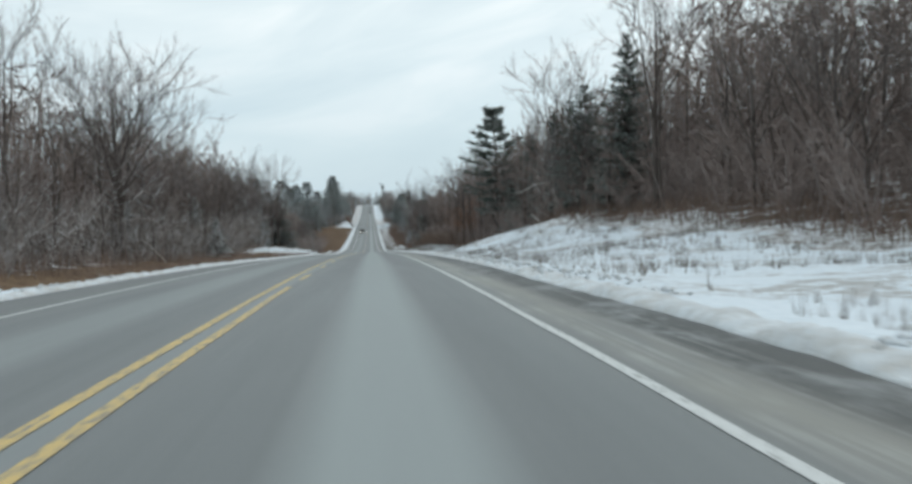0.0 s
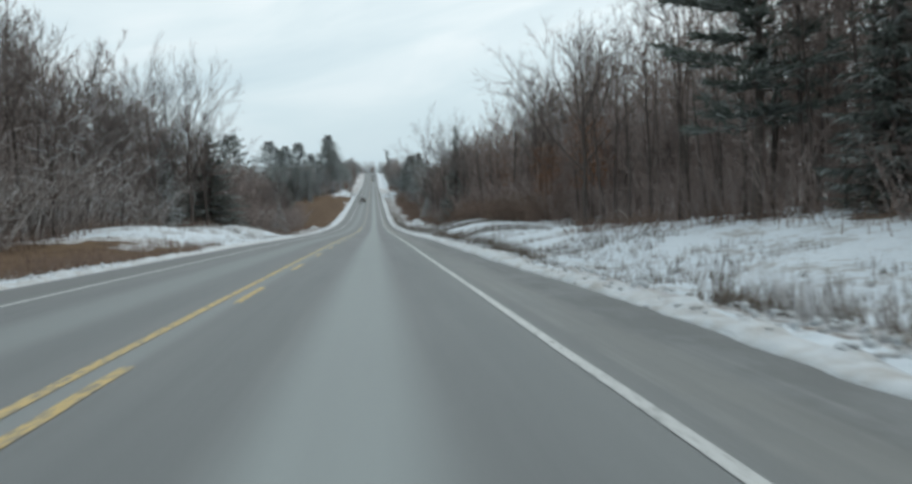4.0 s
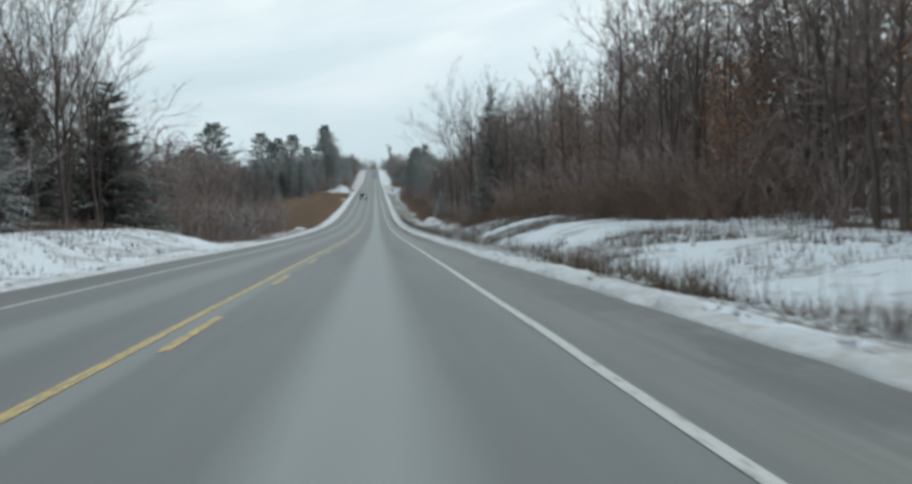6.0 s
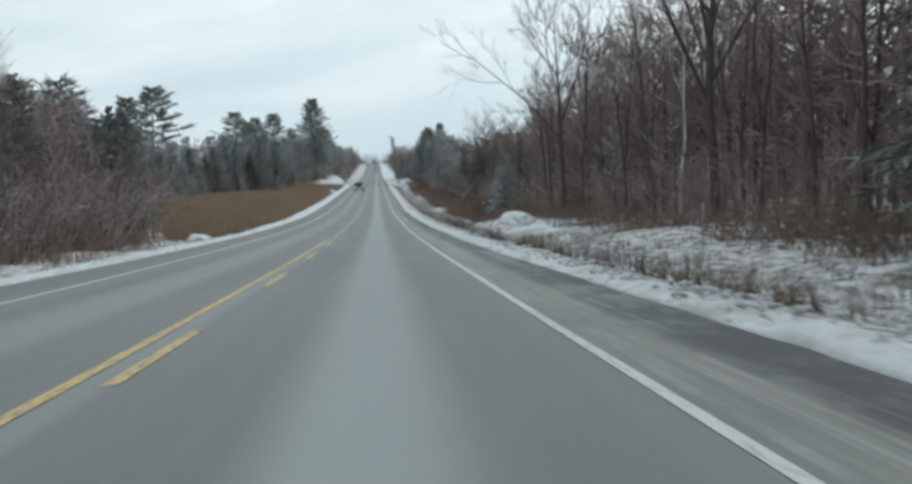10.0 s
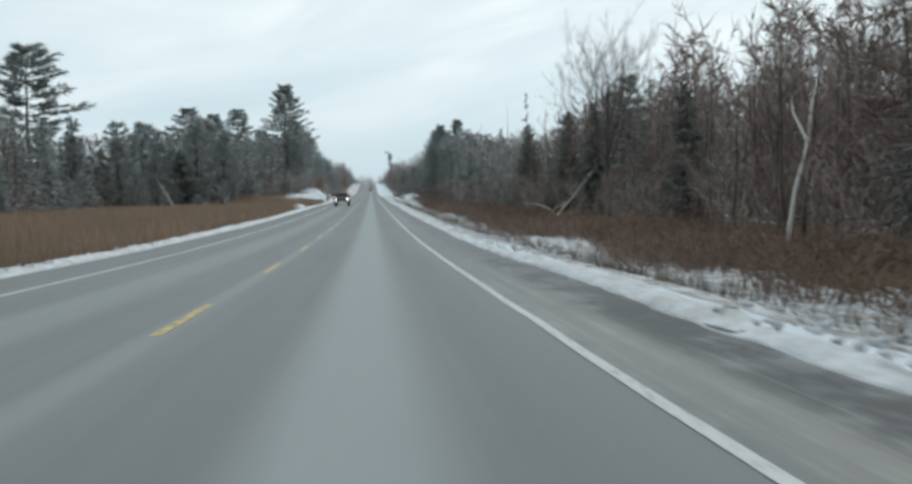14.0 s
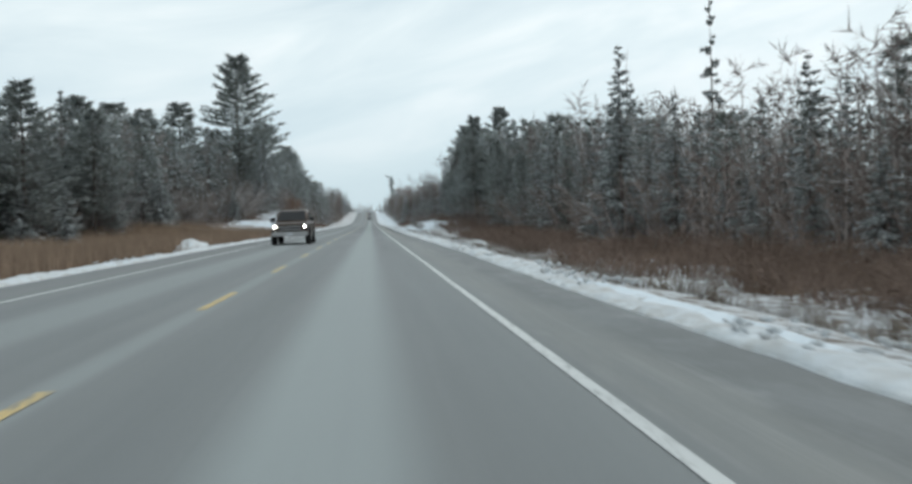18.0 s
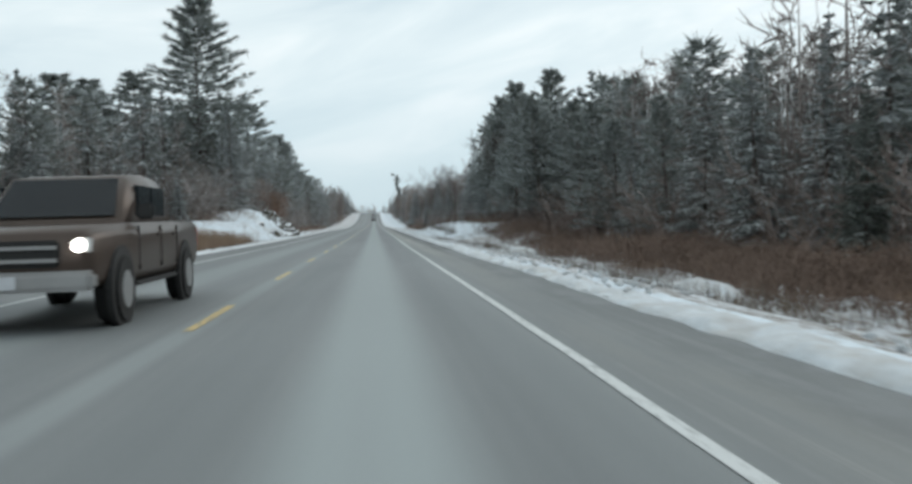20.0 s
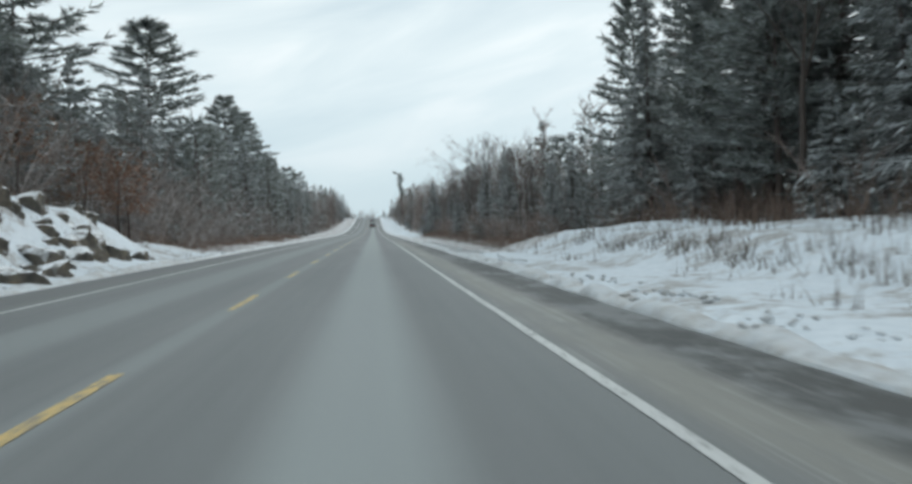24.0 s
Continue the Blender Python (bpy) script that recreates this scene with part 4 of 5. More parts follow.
# ---------------------------------------------------------------- stems by the thousand
def many_spikes(base, tip, r):
    """Three-sided spikes, all at once."""
    n = len(base)
    d = tip - base
    ref = np.tile(np.array([[0.83, 0.41, 0.12]]), (n, 1))
    a = np.cross(d, ref)
    a *= (r / (np.linalg.norm(a, axis=1) + 1e-9))[:, None]
    b = np.cross(d, a)
    b *= (r / (np.linalg.norm(b, axis=1) + 1e-9))[:, None]
    v = np.stack([base + a, base - 0.5 * a + 0.87 * b, base - 0.5 * a - 0.87 * b, tip], axis=1).reshape(-1, 3)
    k = (np.arange(n) * 4)[:, None]
    f = np.concatenate([k + np.array([[0, 1, 3]]), k + np.array([[1, 2, 3]]), k + np.array([[2, 0, 3]])], axis=0)
    return v, f


def stems(name, spots, lo, hi, r, mat, label, category, lean=0.25, clump=1):
    """A mass of upright stems on the ground at the given spots."""
    xy = np.asarray(spots, float)
    if clump > 1:
        xy = np.repeat(xy, clump, axis=0) + RNG.normal(0, 0.13, (len(xy) * clump, 2))
    z = np.array([land(x, y) for x, y in xy]) - 0.04
    base = np.c_[xy, z]
    h = RNG.uniform(lo, hi, len(xy)) * RNG.uniform(0.75, 1.1, len(xy))
    tip = base + np.c_[RNG.normal(0, lean, (len(xy), 2)) * h[:, None], h]
    v, f = many_spikes(base, tip, RNG.uniform(0.7, 1.3, len(xy)) * r)
    ob = new(name, tri_mesh(name, v, f, [mat]))
    return tagged(ob, label, category, kind="stuff")


def scatter(n, x0, x1, y0, y1, keep=None):
    out = []
    while len(out) < n:
        x, y = RNG.uniform(x0, x1), RNG.uniform(y0, y1)
        if keep is None or keep(x, y):
            out.append((x, y))
    return out


# ---------------------------------------------------------------- trees that can be told apart
for key, x, y, h, wide in (
        # right of the road
        ("cedar0", 20.5, 64, 12.6, 1.0), ("bare1", 20.5, 86, 18.5, 1.15), ("bare0", 19.0, 53, 15.5, 1.2), ("frost1", 18.6, 82, 9.5, 1.0),
        ("darkpine0", 18.2, 118, 17.6, 1.05), ("cedar0", 20.2, 101, 12.0, 1.1), ("cedar1", 21.0, 92, 12.5, 1.2), ("cedar0", 19.8, 74, 10.5, 1.2), ("cedar1", 20.2, 81, 11.5, 1.2), ("cedar1", 19.8, 110, 10.0, 1.2), ("darkspruce0", 22.0, 97, 14.0, 1.2), ("bare2", 16.4, 141.6, 15.0, 1.0),
        ("bare3", 19.5, 131, 16.0, 0.9), ("bare1", 21.5, 160, 17.0, 0.9), ("bare0", 19.0, 174, 16.5, 0.9), ("darkspruce0", 15.0, 222, 15.4, 1.1),
        ("bare4", 14.4, 237, 19.0, 1.0), ("bare0", 15.2, 268, 18.0, 1.0), ("birch0", 16.5, 247, 14.0, 1.0), ("bare3", 18.0, 272, 15.0, 1.0),
        ("snowspruce0", 13.9, 288.5, 4.8, 1.15), ("snowspruce1", 14.1, 292.5, 5.3, 1.2), ("snowspruce2", 14.6, 298, 5.6, 1.1),
        ("bare1", 19.5, 350, 14.5, 0.95), ("bare4", 18.8, 346, 13.5, 0.95), ("farspruce1", 26.2, 422, 16.5, 0.55), ("spruce1", 15.9, 409, 10.8, 1.0), ("spruce0", 16.6, 402, 7.2, 1.0),
        ("snowspruce0", 15.6, 412, 5.0, 1.1), ("spruce3", 24.0, 434, 12.0, 0.8),
        ("pine2", 23.6, 506, 18.0, 1.0), ("pine0", 19.8, 509, 17.0, 1.0), ("spruce2", 19.6, 503, 14.5, 1.1),
        ("pine1", 18.6, 516, 16.0, 1.0), ("bare2", 17.5, 596, 13.5, 1.3), ("bare0", 18.5, 606, 14.0, 1.3), ("spruce0", 18.4, 532, 10.5, 1.1), ("spruce1", 17.6, 546, 8.5, 1.1), ("pine2", 20.6, 539, 17.5, 0.85), ("pine0", 21.6, 530, 18.0, 0.85), ("spruce2", 20.2, 524, 14.5, 1.0), ("snowspruce1", 15.0, 512, 4.2, 1.0),
        ("snowspruce0", 14.0, 499, 3.6, 1.0), ("frost1", 15.2, 474, 6.0, 1.2), ("frost0", 15.6, 481, 5.0, 1.3), ("frost2", 15.0, 488, 4.6, 1.3), ("spruce1", 18.9, 572, 10.0, 0.9), ("spruce3", 17.2, 581, 9.5, 1.0), ("farspruce0", 18.0, 628, 12.5, 0.9),
        # left of the road
        ("bare5", -18.8, 131, 13.0, 1.2), ("bare7", -20.5, 137, 14.0, 1.2), ("bare1", -18.6, 142, 13.0, 1.1), ("bare6", -22, 147, 14.5, 1.2), ("frost1", -17.6, 139, 9.5, 1.3), ("frost0", -18.2, 148, 10.0, 1.3), ("frost2", -17.8, 155, 9.0, 1.3), ("bare1", -20, 84, 17.5, 1.1), ("bare2", -17, 70, 17.0, 1.1), ("bare4", -15.6, 66, 16.0, 1.1), ("frost0", -14.6, 71, 8.5, 1.1), ("bare0", -22, 100, 18.0, 1.1), ("bare3", -18, 52, 15.0, 1.0),
        ("snowspruce2", -13.8, 95, 4.2, 1.2), ("snowspruce0", -18.2, 108, 6.8, 1.2), ("frost1", -15.0, 62, 6.5, 1.2), ("frost2", -15.6, 92, 7.0, 1.2),
        ("frost0", -16.0, 74, 9.0, 1.2), ("bare4", -34, 146.6, 18.5, 1.0), ("bare1", -21.2, 187, 20.0, 0.9), ("bare4", -17.4, 181, 19.0, 0.9),
        ("cedar0", -17.0, 190, 11.5, 1.6), ("cedar1", -20.5, 183, 11.0, 1.6), ("spruce2", -18.5, 174, 9.0, 1.0), ("snowspruce1", -22.8, 240, 6.6, 1.2),
        ("snowspruce0", -17.6, 243, 4.6, 1.0), ("birch1", -20.7, 276, 12.0, 0.7), ("spruce1", -20.0, 268, 9.5, 1.0), ("snowspruce2", -16.6, 262, 5.5, 1.0),
        ("cedar0", -16.4, 254, 9.5, 1.0), ("oldpine0", -51.5, 434, 26.5, 1.25), ("greatpine0", -18.3, 509, 25.0, 1.0), ("pine0", -35, 547, 23.5, 1.5),
        ("pine1", -50, 558, 24.5, 1.5), ("spruce0", -13.8, 503, 12.0, 1.2), ("pine1", -22, 580, 23.5, 1.3), ("pine2", -41, 544, 21.5, 1.5), ("pine0", -45, 550, 20.0, 1.5), ("pine2", -29, 552, 18.0, 1.5),
        ("pine0", -21, 648, 22.0, 1.3), ("pine2", -21, 626, 22.0, 1.3), ("spruce3", -16.0, 551, 13.0, 1.0), ("snowspruce1", -14.0, 536, 6.0, 1.2),
        ("pine1", -17.0, 528, 17.0, 1.1), ("spruce0", -15.8, 518, 11.0, 1.1), ("pine0", -27.7, 443, 14.5, 1.2), ("pine2", -24.6, 453, 12.5, 1.3), ("pine1", -29, 464, 14.0, 1.2), ("snowspruce1", -22.5, 438, 5.0, 1.3), ("snowspruce0", -24, 470, 7.5, 1.2), ("frost0", -20, 478, 8.0, 1.1)):
    tree(key, x, y, h, wide=wide)


def bent_pine(x, y, H):
    """A thin old pine whose ragged top nods to one side."""
    wood, leaf = Shape(), Shape()
    pts = np.array([(0, 0, -0.3), (0.3, 0, 0.3 * H), (0.2, 0, 0.6 * H), (-0.3, 0, 0.8 * H), (-1.0, 0, 0.92 * H), (-1.9, 0, H)])
    wood.tube(pts, [0.28, 0.24, 0.18, 0.13, 0.09, 0.03], 6)
    for i in range(34):
        f = 0.22 + 0.78 * (i / 34) ** 0.8
        p = np.array([np.interp(f, pts[:, 2] / H, pts[:, c]) for c in range(3)])
        a = RNG.uniform(0, 6.28)
        L = RNG.uniform(1.1, 2.5) * (0.35 + 0.85 * f)
        q = p + unit((math.cos(a), math.sin(a), RNG.uniform(-0.1, 0.5))) * L
        wood.spike(p, q, 0.05)
        for n in range(44):
            w = p + (q - p) * RNG.uniform(0.1, 1.0)
            leaf.sliver(w, w + unit(RNG.normal(0, 1, 3) + (0, 0, 0.2)) * RNG.uniform(0.5, 1.1), 0.17, RNG)
    root = new("bent_pine")
    root.location = (x, y, land(x, y))
    part("trunk", wood.mesh("trunk", DARKBARK, True), root)
    part("crown", leaf.mesh("crown", PINE), root)
    return tagged(root, "thin dark pine with a ragged top nodding over the far hill", "pine", "roadside trees")


bent_pine(15.6, 904, 16.9 - land(15.6, 904))


# ---------------------------------------------------------------- the woods on both sides
class Mass:
    """Many trees joined into one object, for woods that nobody could count."""

    def __init__(self):
        self.v, self.f, self.i, self.n, self.mats = [], [], [], 0, []

    def slot(self, mat):
        if mat not in self.mats:
            self.mats.append(mat)
        return self.mats.index(mat)

    def put(self, v, f, mat, x, y, s, wide, turn):
        c, d = math.cos(turn) * s * wide, math.sin(turn) * s * wide
        self.v.append(np.c_[v[:, 0] * c - v[:, 1] * d + x, v[:, 0] * d + v[:, 1] * c + y, v[:, 2] * s + land(x, y) - 0.05])
        self.f.append(f + self.n)
        self.i.append(np.full(len(f), self.slot(mat)))
        self.n += len(v)

    def tree(self, key, x, y, height, wide):
        s, turn = height / SIZE[key.rstrip("0123456789")], RNG.uniform(0, 6.28)
        for v, f, mat in RAW[key]:
            self.put(v, f, mat, x, y, s, wide, turn)

    def make(self, name, label, category):
        ob = new(name, tri_mesh(name, np.vstack(self.v), np.vstack(self.f), self.mats, np.concatenate(self.i)))
        return tagged(ob, label, category, kind="stuff")


def stand(side, y0, y1, tall, front, back, step=3.2, rows=2, apart=True, words="dense leafless woods behind the roadside trees"):
    """Trees from the wood's edge inwards: trees one by one in front, a joined mass behind."""
    mass = Mass()
    for row in range(rows):
        y = y0 + RNG.uniform(0, step)
        while y < y1:
            edge = woods_edge(side, y)
            kinds = front if row == 0 else back
            key = kinds[int(RNG.integers(len(kinds)))]
            x = side * (edge + (0.8, 4.8, 9.0, 12.0)[row] + RNG.uniform(-1.4, 1.6))
            h = tall * RNG.uniform(0.72, 1.03) * (0.82 if row == 0 else 1.0)
            small = key.startswith("snow") or key.startswith("frost")
            h, wide = h * (0.55 if small else 1.0), RNG.uniform(0.9, 1.25)
            if row == 0 and apart:
                tree(key, x, y, h, wide=wide, lean=(RNG.normal(0, 1.5), RNG.normal(0, 1.5)))
            else:
                mass.tree(key, x, y, h, wide)
            y += step * RNG.uniform(0.7, 1.3) * (1.0 if row == 0 else 0.95)
    mass.make("deep_woods", words, "woods")


BARE = ["bare0", "bare1", "bare2", "bare3", "bare4", "bare5"]
POLES = ["bare5", "bare6", "bare7", "bare3", "bare6"]
DEEP = ["farbare0", "farbare1", "farbare2", "farbare3"]
MIXD = DEEP + ["farspruce0", "farspruce1"]
CONI = ["farspruce0", "farspruce1", "farspruce2", "farpine0", "farpine1"]
evergreens = "dark pines and spruces crowding behind the roadside trees"
stand(1, 22, 95, 12.5, POLES + ["bare0", "bare4"], DEEP)
stand(1, 95, 165, 16.5, POLES, DEEP, step=2.6)
stand(1, 165, 230, 16.0, POLES + ["bare1"], DEEP, step=2.6)
stand(1, 230, 290, 15.0, POLES + ["frost1", "bare1", "frost0"], DEEP, step=2.6)
stand(1, 290, 311, 11.0, ["bare2", "cedar0", "bare5", "cedar1", "bare3", "spruce3", "frost1"], MIXD, step=2.6)
stand(1, 311, 345, 11.0, POLES + ["cedar1", "frost1"], DEEP, step=2.4)
for i in range(34):
    y = 296 + 5.2 * i + RNG.uniform(-2, 2)
    tree(("frost0", "snowspruce0", "frost2", "snowspruce2", "frost1")[i % 5], -(woods_edge(-1, y) - RNG.uniform(0.5, 2.5)), y, RNG.uniform(4.0, 6.8), wide=RNG.uniform(1.0, 1.3))
LOWMIX = ["frost0", "cedar1", "snowspruce0", "spruce0", "cedar0", "snowspruce1", "spruce3", "bare5"]
stand(1, 345, 385, 11.0, LOWMIX + POLES, CONI + ["farbare1"], step=2.5)
stand(1, 385, 430, 7.6, LOWMIX[:-1], CONI, step=2.5, words=evergreens)
stand(1, 430, 462, 11.0, ["spruce2", "spruce0", "frost1", "pine0", "spruce3", "cedar0"], CONI, rows=3, step=2.8, words=evergreens)
stand(1, 462, 503, 13.5, ["pine0", "spruce0", "frost1", "snowspruce0", "spruce3", "pine2"], CONI, rows=3, step=3.0, words=evergreens)
stand(1, 503, 522, 15.0, ["pine1", "pine2", "spruce0", "bare3"], CONI, rows=3, step=3.4, words=evergreens)
stand(1, 522, 560, 9.5, ["spruce0", "spruce3", "frost0", "snowspruce1"], CONI, rows=3, step=3.2, words=evergreens)
stand(1, 560, 660, 12.0, ["frost0", "bare2", "bare0", "spruce1", "bare4", "spruce0", "frost2", "bare1"], MIXD + DEEP, rows=3, step=3.0)
stand(1, 660, 930, 13.5, MIXD, MIXD, step=5.5, apart=False)
stand(1, 930, 1300, 14.5, MIXD, MIXD, step=14.0, apart=False)
stand(-1, 36, 115, 14.0, BARE + ["frost0", "frost1", "frost2", "snowspruce0"], DEEP)
stand(-1, 115, 195, 17.5, BARE + ["frost0", "frost2"], DEEP, rows=3, step=2.7)
stand(-1, 195, 280, 11.2, ["frost0", "frost2", "bare4", "bare1", "snowspruce1", "snowspruce2", "bare2", "cedar1", "spruce0"], DEEP)
stand(-1, 280, 470, 14.0, ["pine0", "frost1", "cedar0", "pine2", "frost0", "snowspruce0", "frost2", "spruce0", "snowspruce2"], CONI + ["farbare1", "farpine0", "farpine1"], step=2.7, rows=3, words=evergreens)
stand(-1, 470, 560, 13.0, ["frost0", "snowspruce0", "snowspruce1", "frost1", "spruce3"], CONI, rows=3, words=evergreens)
stand(-1, 560, 700, 16.0, ["spruce1", "frost0", "farspruce1", "farpine0", "frost2"], CONI, step=5.2, words=evergreens)
stand(-1, 700, 930, 15.0, MIXD, MIXD + CONI, step=6.0, apart=False)
stand(-1, 930, 1300, 15.5, MIXD, MIXD, step=14.0, apart=False)


# the depth of the woods, a tangle of stems
def tangle(name, spots, lo, hi, mat, label):
    kinds = []
    for k in range(10):
        sh = Shape()
        near = k < 5
        H = 14.0
        sh.tube([(0, 0, -0.3), (RNG.normal(0, 0.2), RNG.normal(0, 0.2), 6), (RNG.normal(0, 0.5), RNG.normal(0, 0.5), H)], [0.13, 0.09, 0.02], 4)
        for i in range(18):
            a, f = RNG.uniform(0, 6.28), RNG.uniform(0.03, 0.97)
            p = np.array([0, 0, f * H])
            L = RNG.uniform(1.4, 3.6) * (1.15 - 0.6 * f)
            q = p + unit((math.cos(a), math.sin(a), RNG.uniform(0.1, 1.4))) * L
            sh.spike(p, q, 0.04)
            for j in range(7 if near else 3):
                w = p + (q - p) * RNG.uniform(0.2, 1)
                sh.sliver(w, w + unit(q - p + RNG.normal(0, 1.2, 3)) * L * RNG.uniform(0.4, 0.9), 0.056 if near else 0.115, RNG)
        kinds.append(sh.arrays())
    mass = Mass()
    for x, y in spots:
        v, f = kinds[int(RNG.integers(5)) + (0 if abs(x) < woods_edge(1 if x > 0 else -1, y) + 13 else 5)]
        mass.put(v, f, mat, x, y, RNG.uniform(lo, hi) / 14.0, 1.0, RNG.uniform(0, 6.28))
    return mass.make(name, label, "woods")


for side in (1, -1):
    for y0, y1, n, lo, hi in (((20, 120, 400, 10, 15.5), (120, 280, 680, 10, 15), (280, 345, 420, 9, 12.5), (345, 385, 270, 8, 11), (385, 436, 250, 6, 8.5), (436, 503, 250, 8.5, 12.5), (503, 700, 150, 8, 12), (700, 960, 80, 11, 15)) if side > 0 else
                              ((36, 110, 200, 9, 14), (110, 195, 220, 10, 16), (195, 280, 400, 8, 11), (280, 480, 470, 8.5, 12.5), (480, 700, 220, 9, 13), (700, 960, 80, 11, 15))):
        pts = []
        for k in range(n):
            y = RNG.uniform(y0, y1)
            pts.append((side * (woods_edge(side, y) + 3.5 + 28 * RNG.random() ** 1.4), y))
        tangle("woods_depth", pts, lo, hi, TWIGS if y0 < 350 and side > 0 or y0 < 280 else FROSTED, "shadowy tangle of bare stems deep in the woods")
far = Mass()
for x, y in scatter(60, -50, 50, 1404, 1450):
    far.tree(("farbare1", "farbare0", "farspruce1", "farbare2", "farbare3")[int(RNG.integers(5))], x, y, RNG.uniform(19, 25), 1.7)
far.make("far_woods", "distant woods beyond the hilltop", "woods")


# ---------------------------------------------------------------- undergrowth, brush, reeds and weeds
def undergrowth(side, y0, y1, n, lo, hi, mat, label, near=-1.5, far=6.0):
    kinds = [thicket(RNG, 3.0, 5, 16, RNG.uniform(0.25, 0.55), 1.15).arrays() for k in range(6)]
    vs, fs, m = [], [], 0
    for k in range(n):
        y = RNG.uniform(y0, y1)
        x = side * (woods_edge(side, y) + RNG.uniform(near, far))
        v, f = kinds[int(RNG.integers(6))]
        s, a = RNG.uniform(lo, hi) / 3.0, RNG.uniform(0, 6.28)
        c, d = math.cos(a) * s, math.sin(a) * s
        vs.append(np.c_[v[:, 0] * c - v[:, 1] * d + x, v[:, 0] * d + v[:, 1] * c + y, v[:, 2] * s + land(x, y)])
        fs.append(f + m)
        m += len(v)
    return tagged(new("undergrowth", tri_mesh("undergrowth", np.vstack(vs), np.vstack(fs), [mat])), label, "bushes", kind="stuff")


for side, y0, y1, n, lo, hi, mat in (
        (1, 22, 100, 250, 2.0, 6.5, TWIGS), (1, 100, 158, 110, 1.5, 5.0, TWIGS), (1, 158, 214, 300, 2.0, 6.5, TWIGS), (1, 156, 214, 650, 1.5, 3.4, BRUSH), (1, 214, 264, 80, 1.5, 4.5, TWIGS), (1, 264, 480, 500, 2.0, 6.0, TWIGS), (1, 480, 640, 220, 1.8, 4.5, TWIGS),
        (-1, 36, 120, 300, 2.0, 6.0, FROSTED), (-1, 110, 170, 240, 2.5, 7.5, FROSTED), (-1, 195, 285, 330, 2.5, 6.5, TWIGS), (-1, 195, 285, 220, 2.0, 5.5, FROSTED),
        (-1, 285, 480, 330, 2.0, 5.5, FROSTED), (-1, 470, 560, 330, 2.5, 7.5, FROSTED), (-1, 560, 700, 230, 2.0, 6.5, FROSTED), (1, 640, 900, 90, 2.5, 5.5, TWIGS), (-1, 700, 900, 90, 2.5, 5.5, TWIGS)):
    undergrowth(side, y0, y1, n, lo, hi, mat, "reddish saplings and brush before the woods" if mat is BRUSH else "tangled bare undergrowth along the wood's edge", near=-3.2 if mat is BRUSH else -1.5, far=2.0 if mat is BRUSH else 6.0)

brush_words = "dense red-brown leafless brush beside the road"


def bushes(spots, lo, hi, mat, label):
    """Low twiggy bushes, close together."""
    kinds = [thicket(RNG, 1.0, 5, 8, RNG.uniform(0.35, 0.75), 0.7).arrays() for k in range(8)]
    mass = Mass()
    for x, y in spots:
        v, f = kinds[int(RNG.integers(8))]
        mass.put(v, f, mat, x, y, RNG.uniform(lo, hi) * (1 + 0.5 * hash_noise(x, y, 3.0)), RNG.uniform(0.9, 1.5), RNG.uniform(0, 6.28))
    return mass.make("brush", label, "brush")


bushes(scatter(3600, 8.8, 16.8, 276, 472, lambda x, y: x > 10.9 + 1.9 * hash_noise(x, y, 4.0) and x < woods_edge(1, y) + 2), 0.7, 1.5, BRUSH, brush_words)
stems("brush", scatter(7400, 8.8, 16.5, 276, 472, lambda x, y: x > 10.6 + 1.9 * hash_noise(x, y, 4.0) and x < woods_edge(1, y) + 2), 0.5, 1.2, 0.012, BRUSH, brush_words, "brush", 0.3)
bushes(scatter(80, 12.0, 16.0, 218, 232), 0.7, 1.4, BRUSH, "red-brown bushes before the bare woods")
bushes(scatter(55, 13.6, 17.5, 121, 134), 0.7, 1.3, BRUSH, "dark tangled bushes in the snowy clearing")
for side, y0, y1, n in ((1, 10, 96, 5000), (1, 96, 158, 900), (1, 158, 216, 6500), (1, 216, 262, 1800), (1, 262, 280, 1500), (1, 462, 640, 8000), (-1, 20, 270, 7000), (-1, 470, 640, 5000)):
    pts = []
    for k in range(n):
        y = RNG.uniform(y0, y1)
        pts.append((side * (woods_edge(side, y) + RNG.uniform(-3.2, 2.5)), y))
    stems("brush", pts, 0.6, 1.5, 0.016, BRUSH, "red-brown leafless brush at the foot of the woods", "brush", 0.25)
reed_words = "tall dry tan reeds and grass in a marshy field"
stems("brush", scatter(5200, -13, -7.0, 42, 137, lambda x, y: hash_noise(x, y, 5.0) > -0.25), 0.25, 0.8, 0.013, BRUSH, "low brown brush on the verge before the woods", "brush", 0.25)
stems("reeds", scatter(36000, -24, -7.6, 270, 476, lambda x, y: -x < woods_edge(-1, y) + 1 and -x > 8.0 + 0.8 * hash_noise(x, y, 4.0)), 0.8, 1.35, 0.017, REEDS, reed_words, "reeds", 0.16)
stems("reeds", scatter(4500, -13, -7.4, 430, 478, lambda x, y: -x > 7.7 + 0.6 * hash_noise(x, y, 4.0)), 0.7, 1.25, 0.014, REEDS, reed_words, "reeds", 0.2)
stems("reeds", scatter(13000, -48, -24, 290, 462, lambda x, y: -x < woods_edge(-1, y) + 1), 0.9, 1.4, 0.028, REEDS, reed_words, "reeds", 0.16)


def on_verge(x, y):
    return hash_noise(x, y, 4.5) > -0.12 and ground_kind(x, y) in (0, 3)


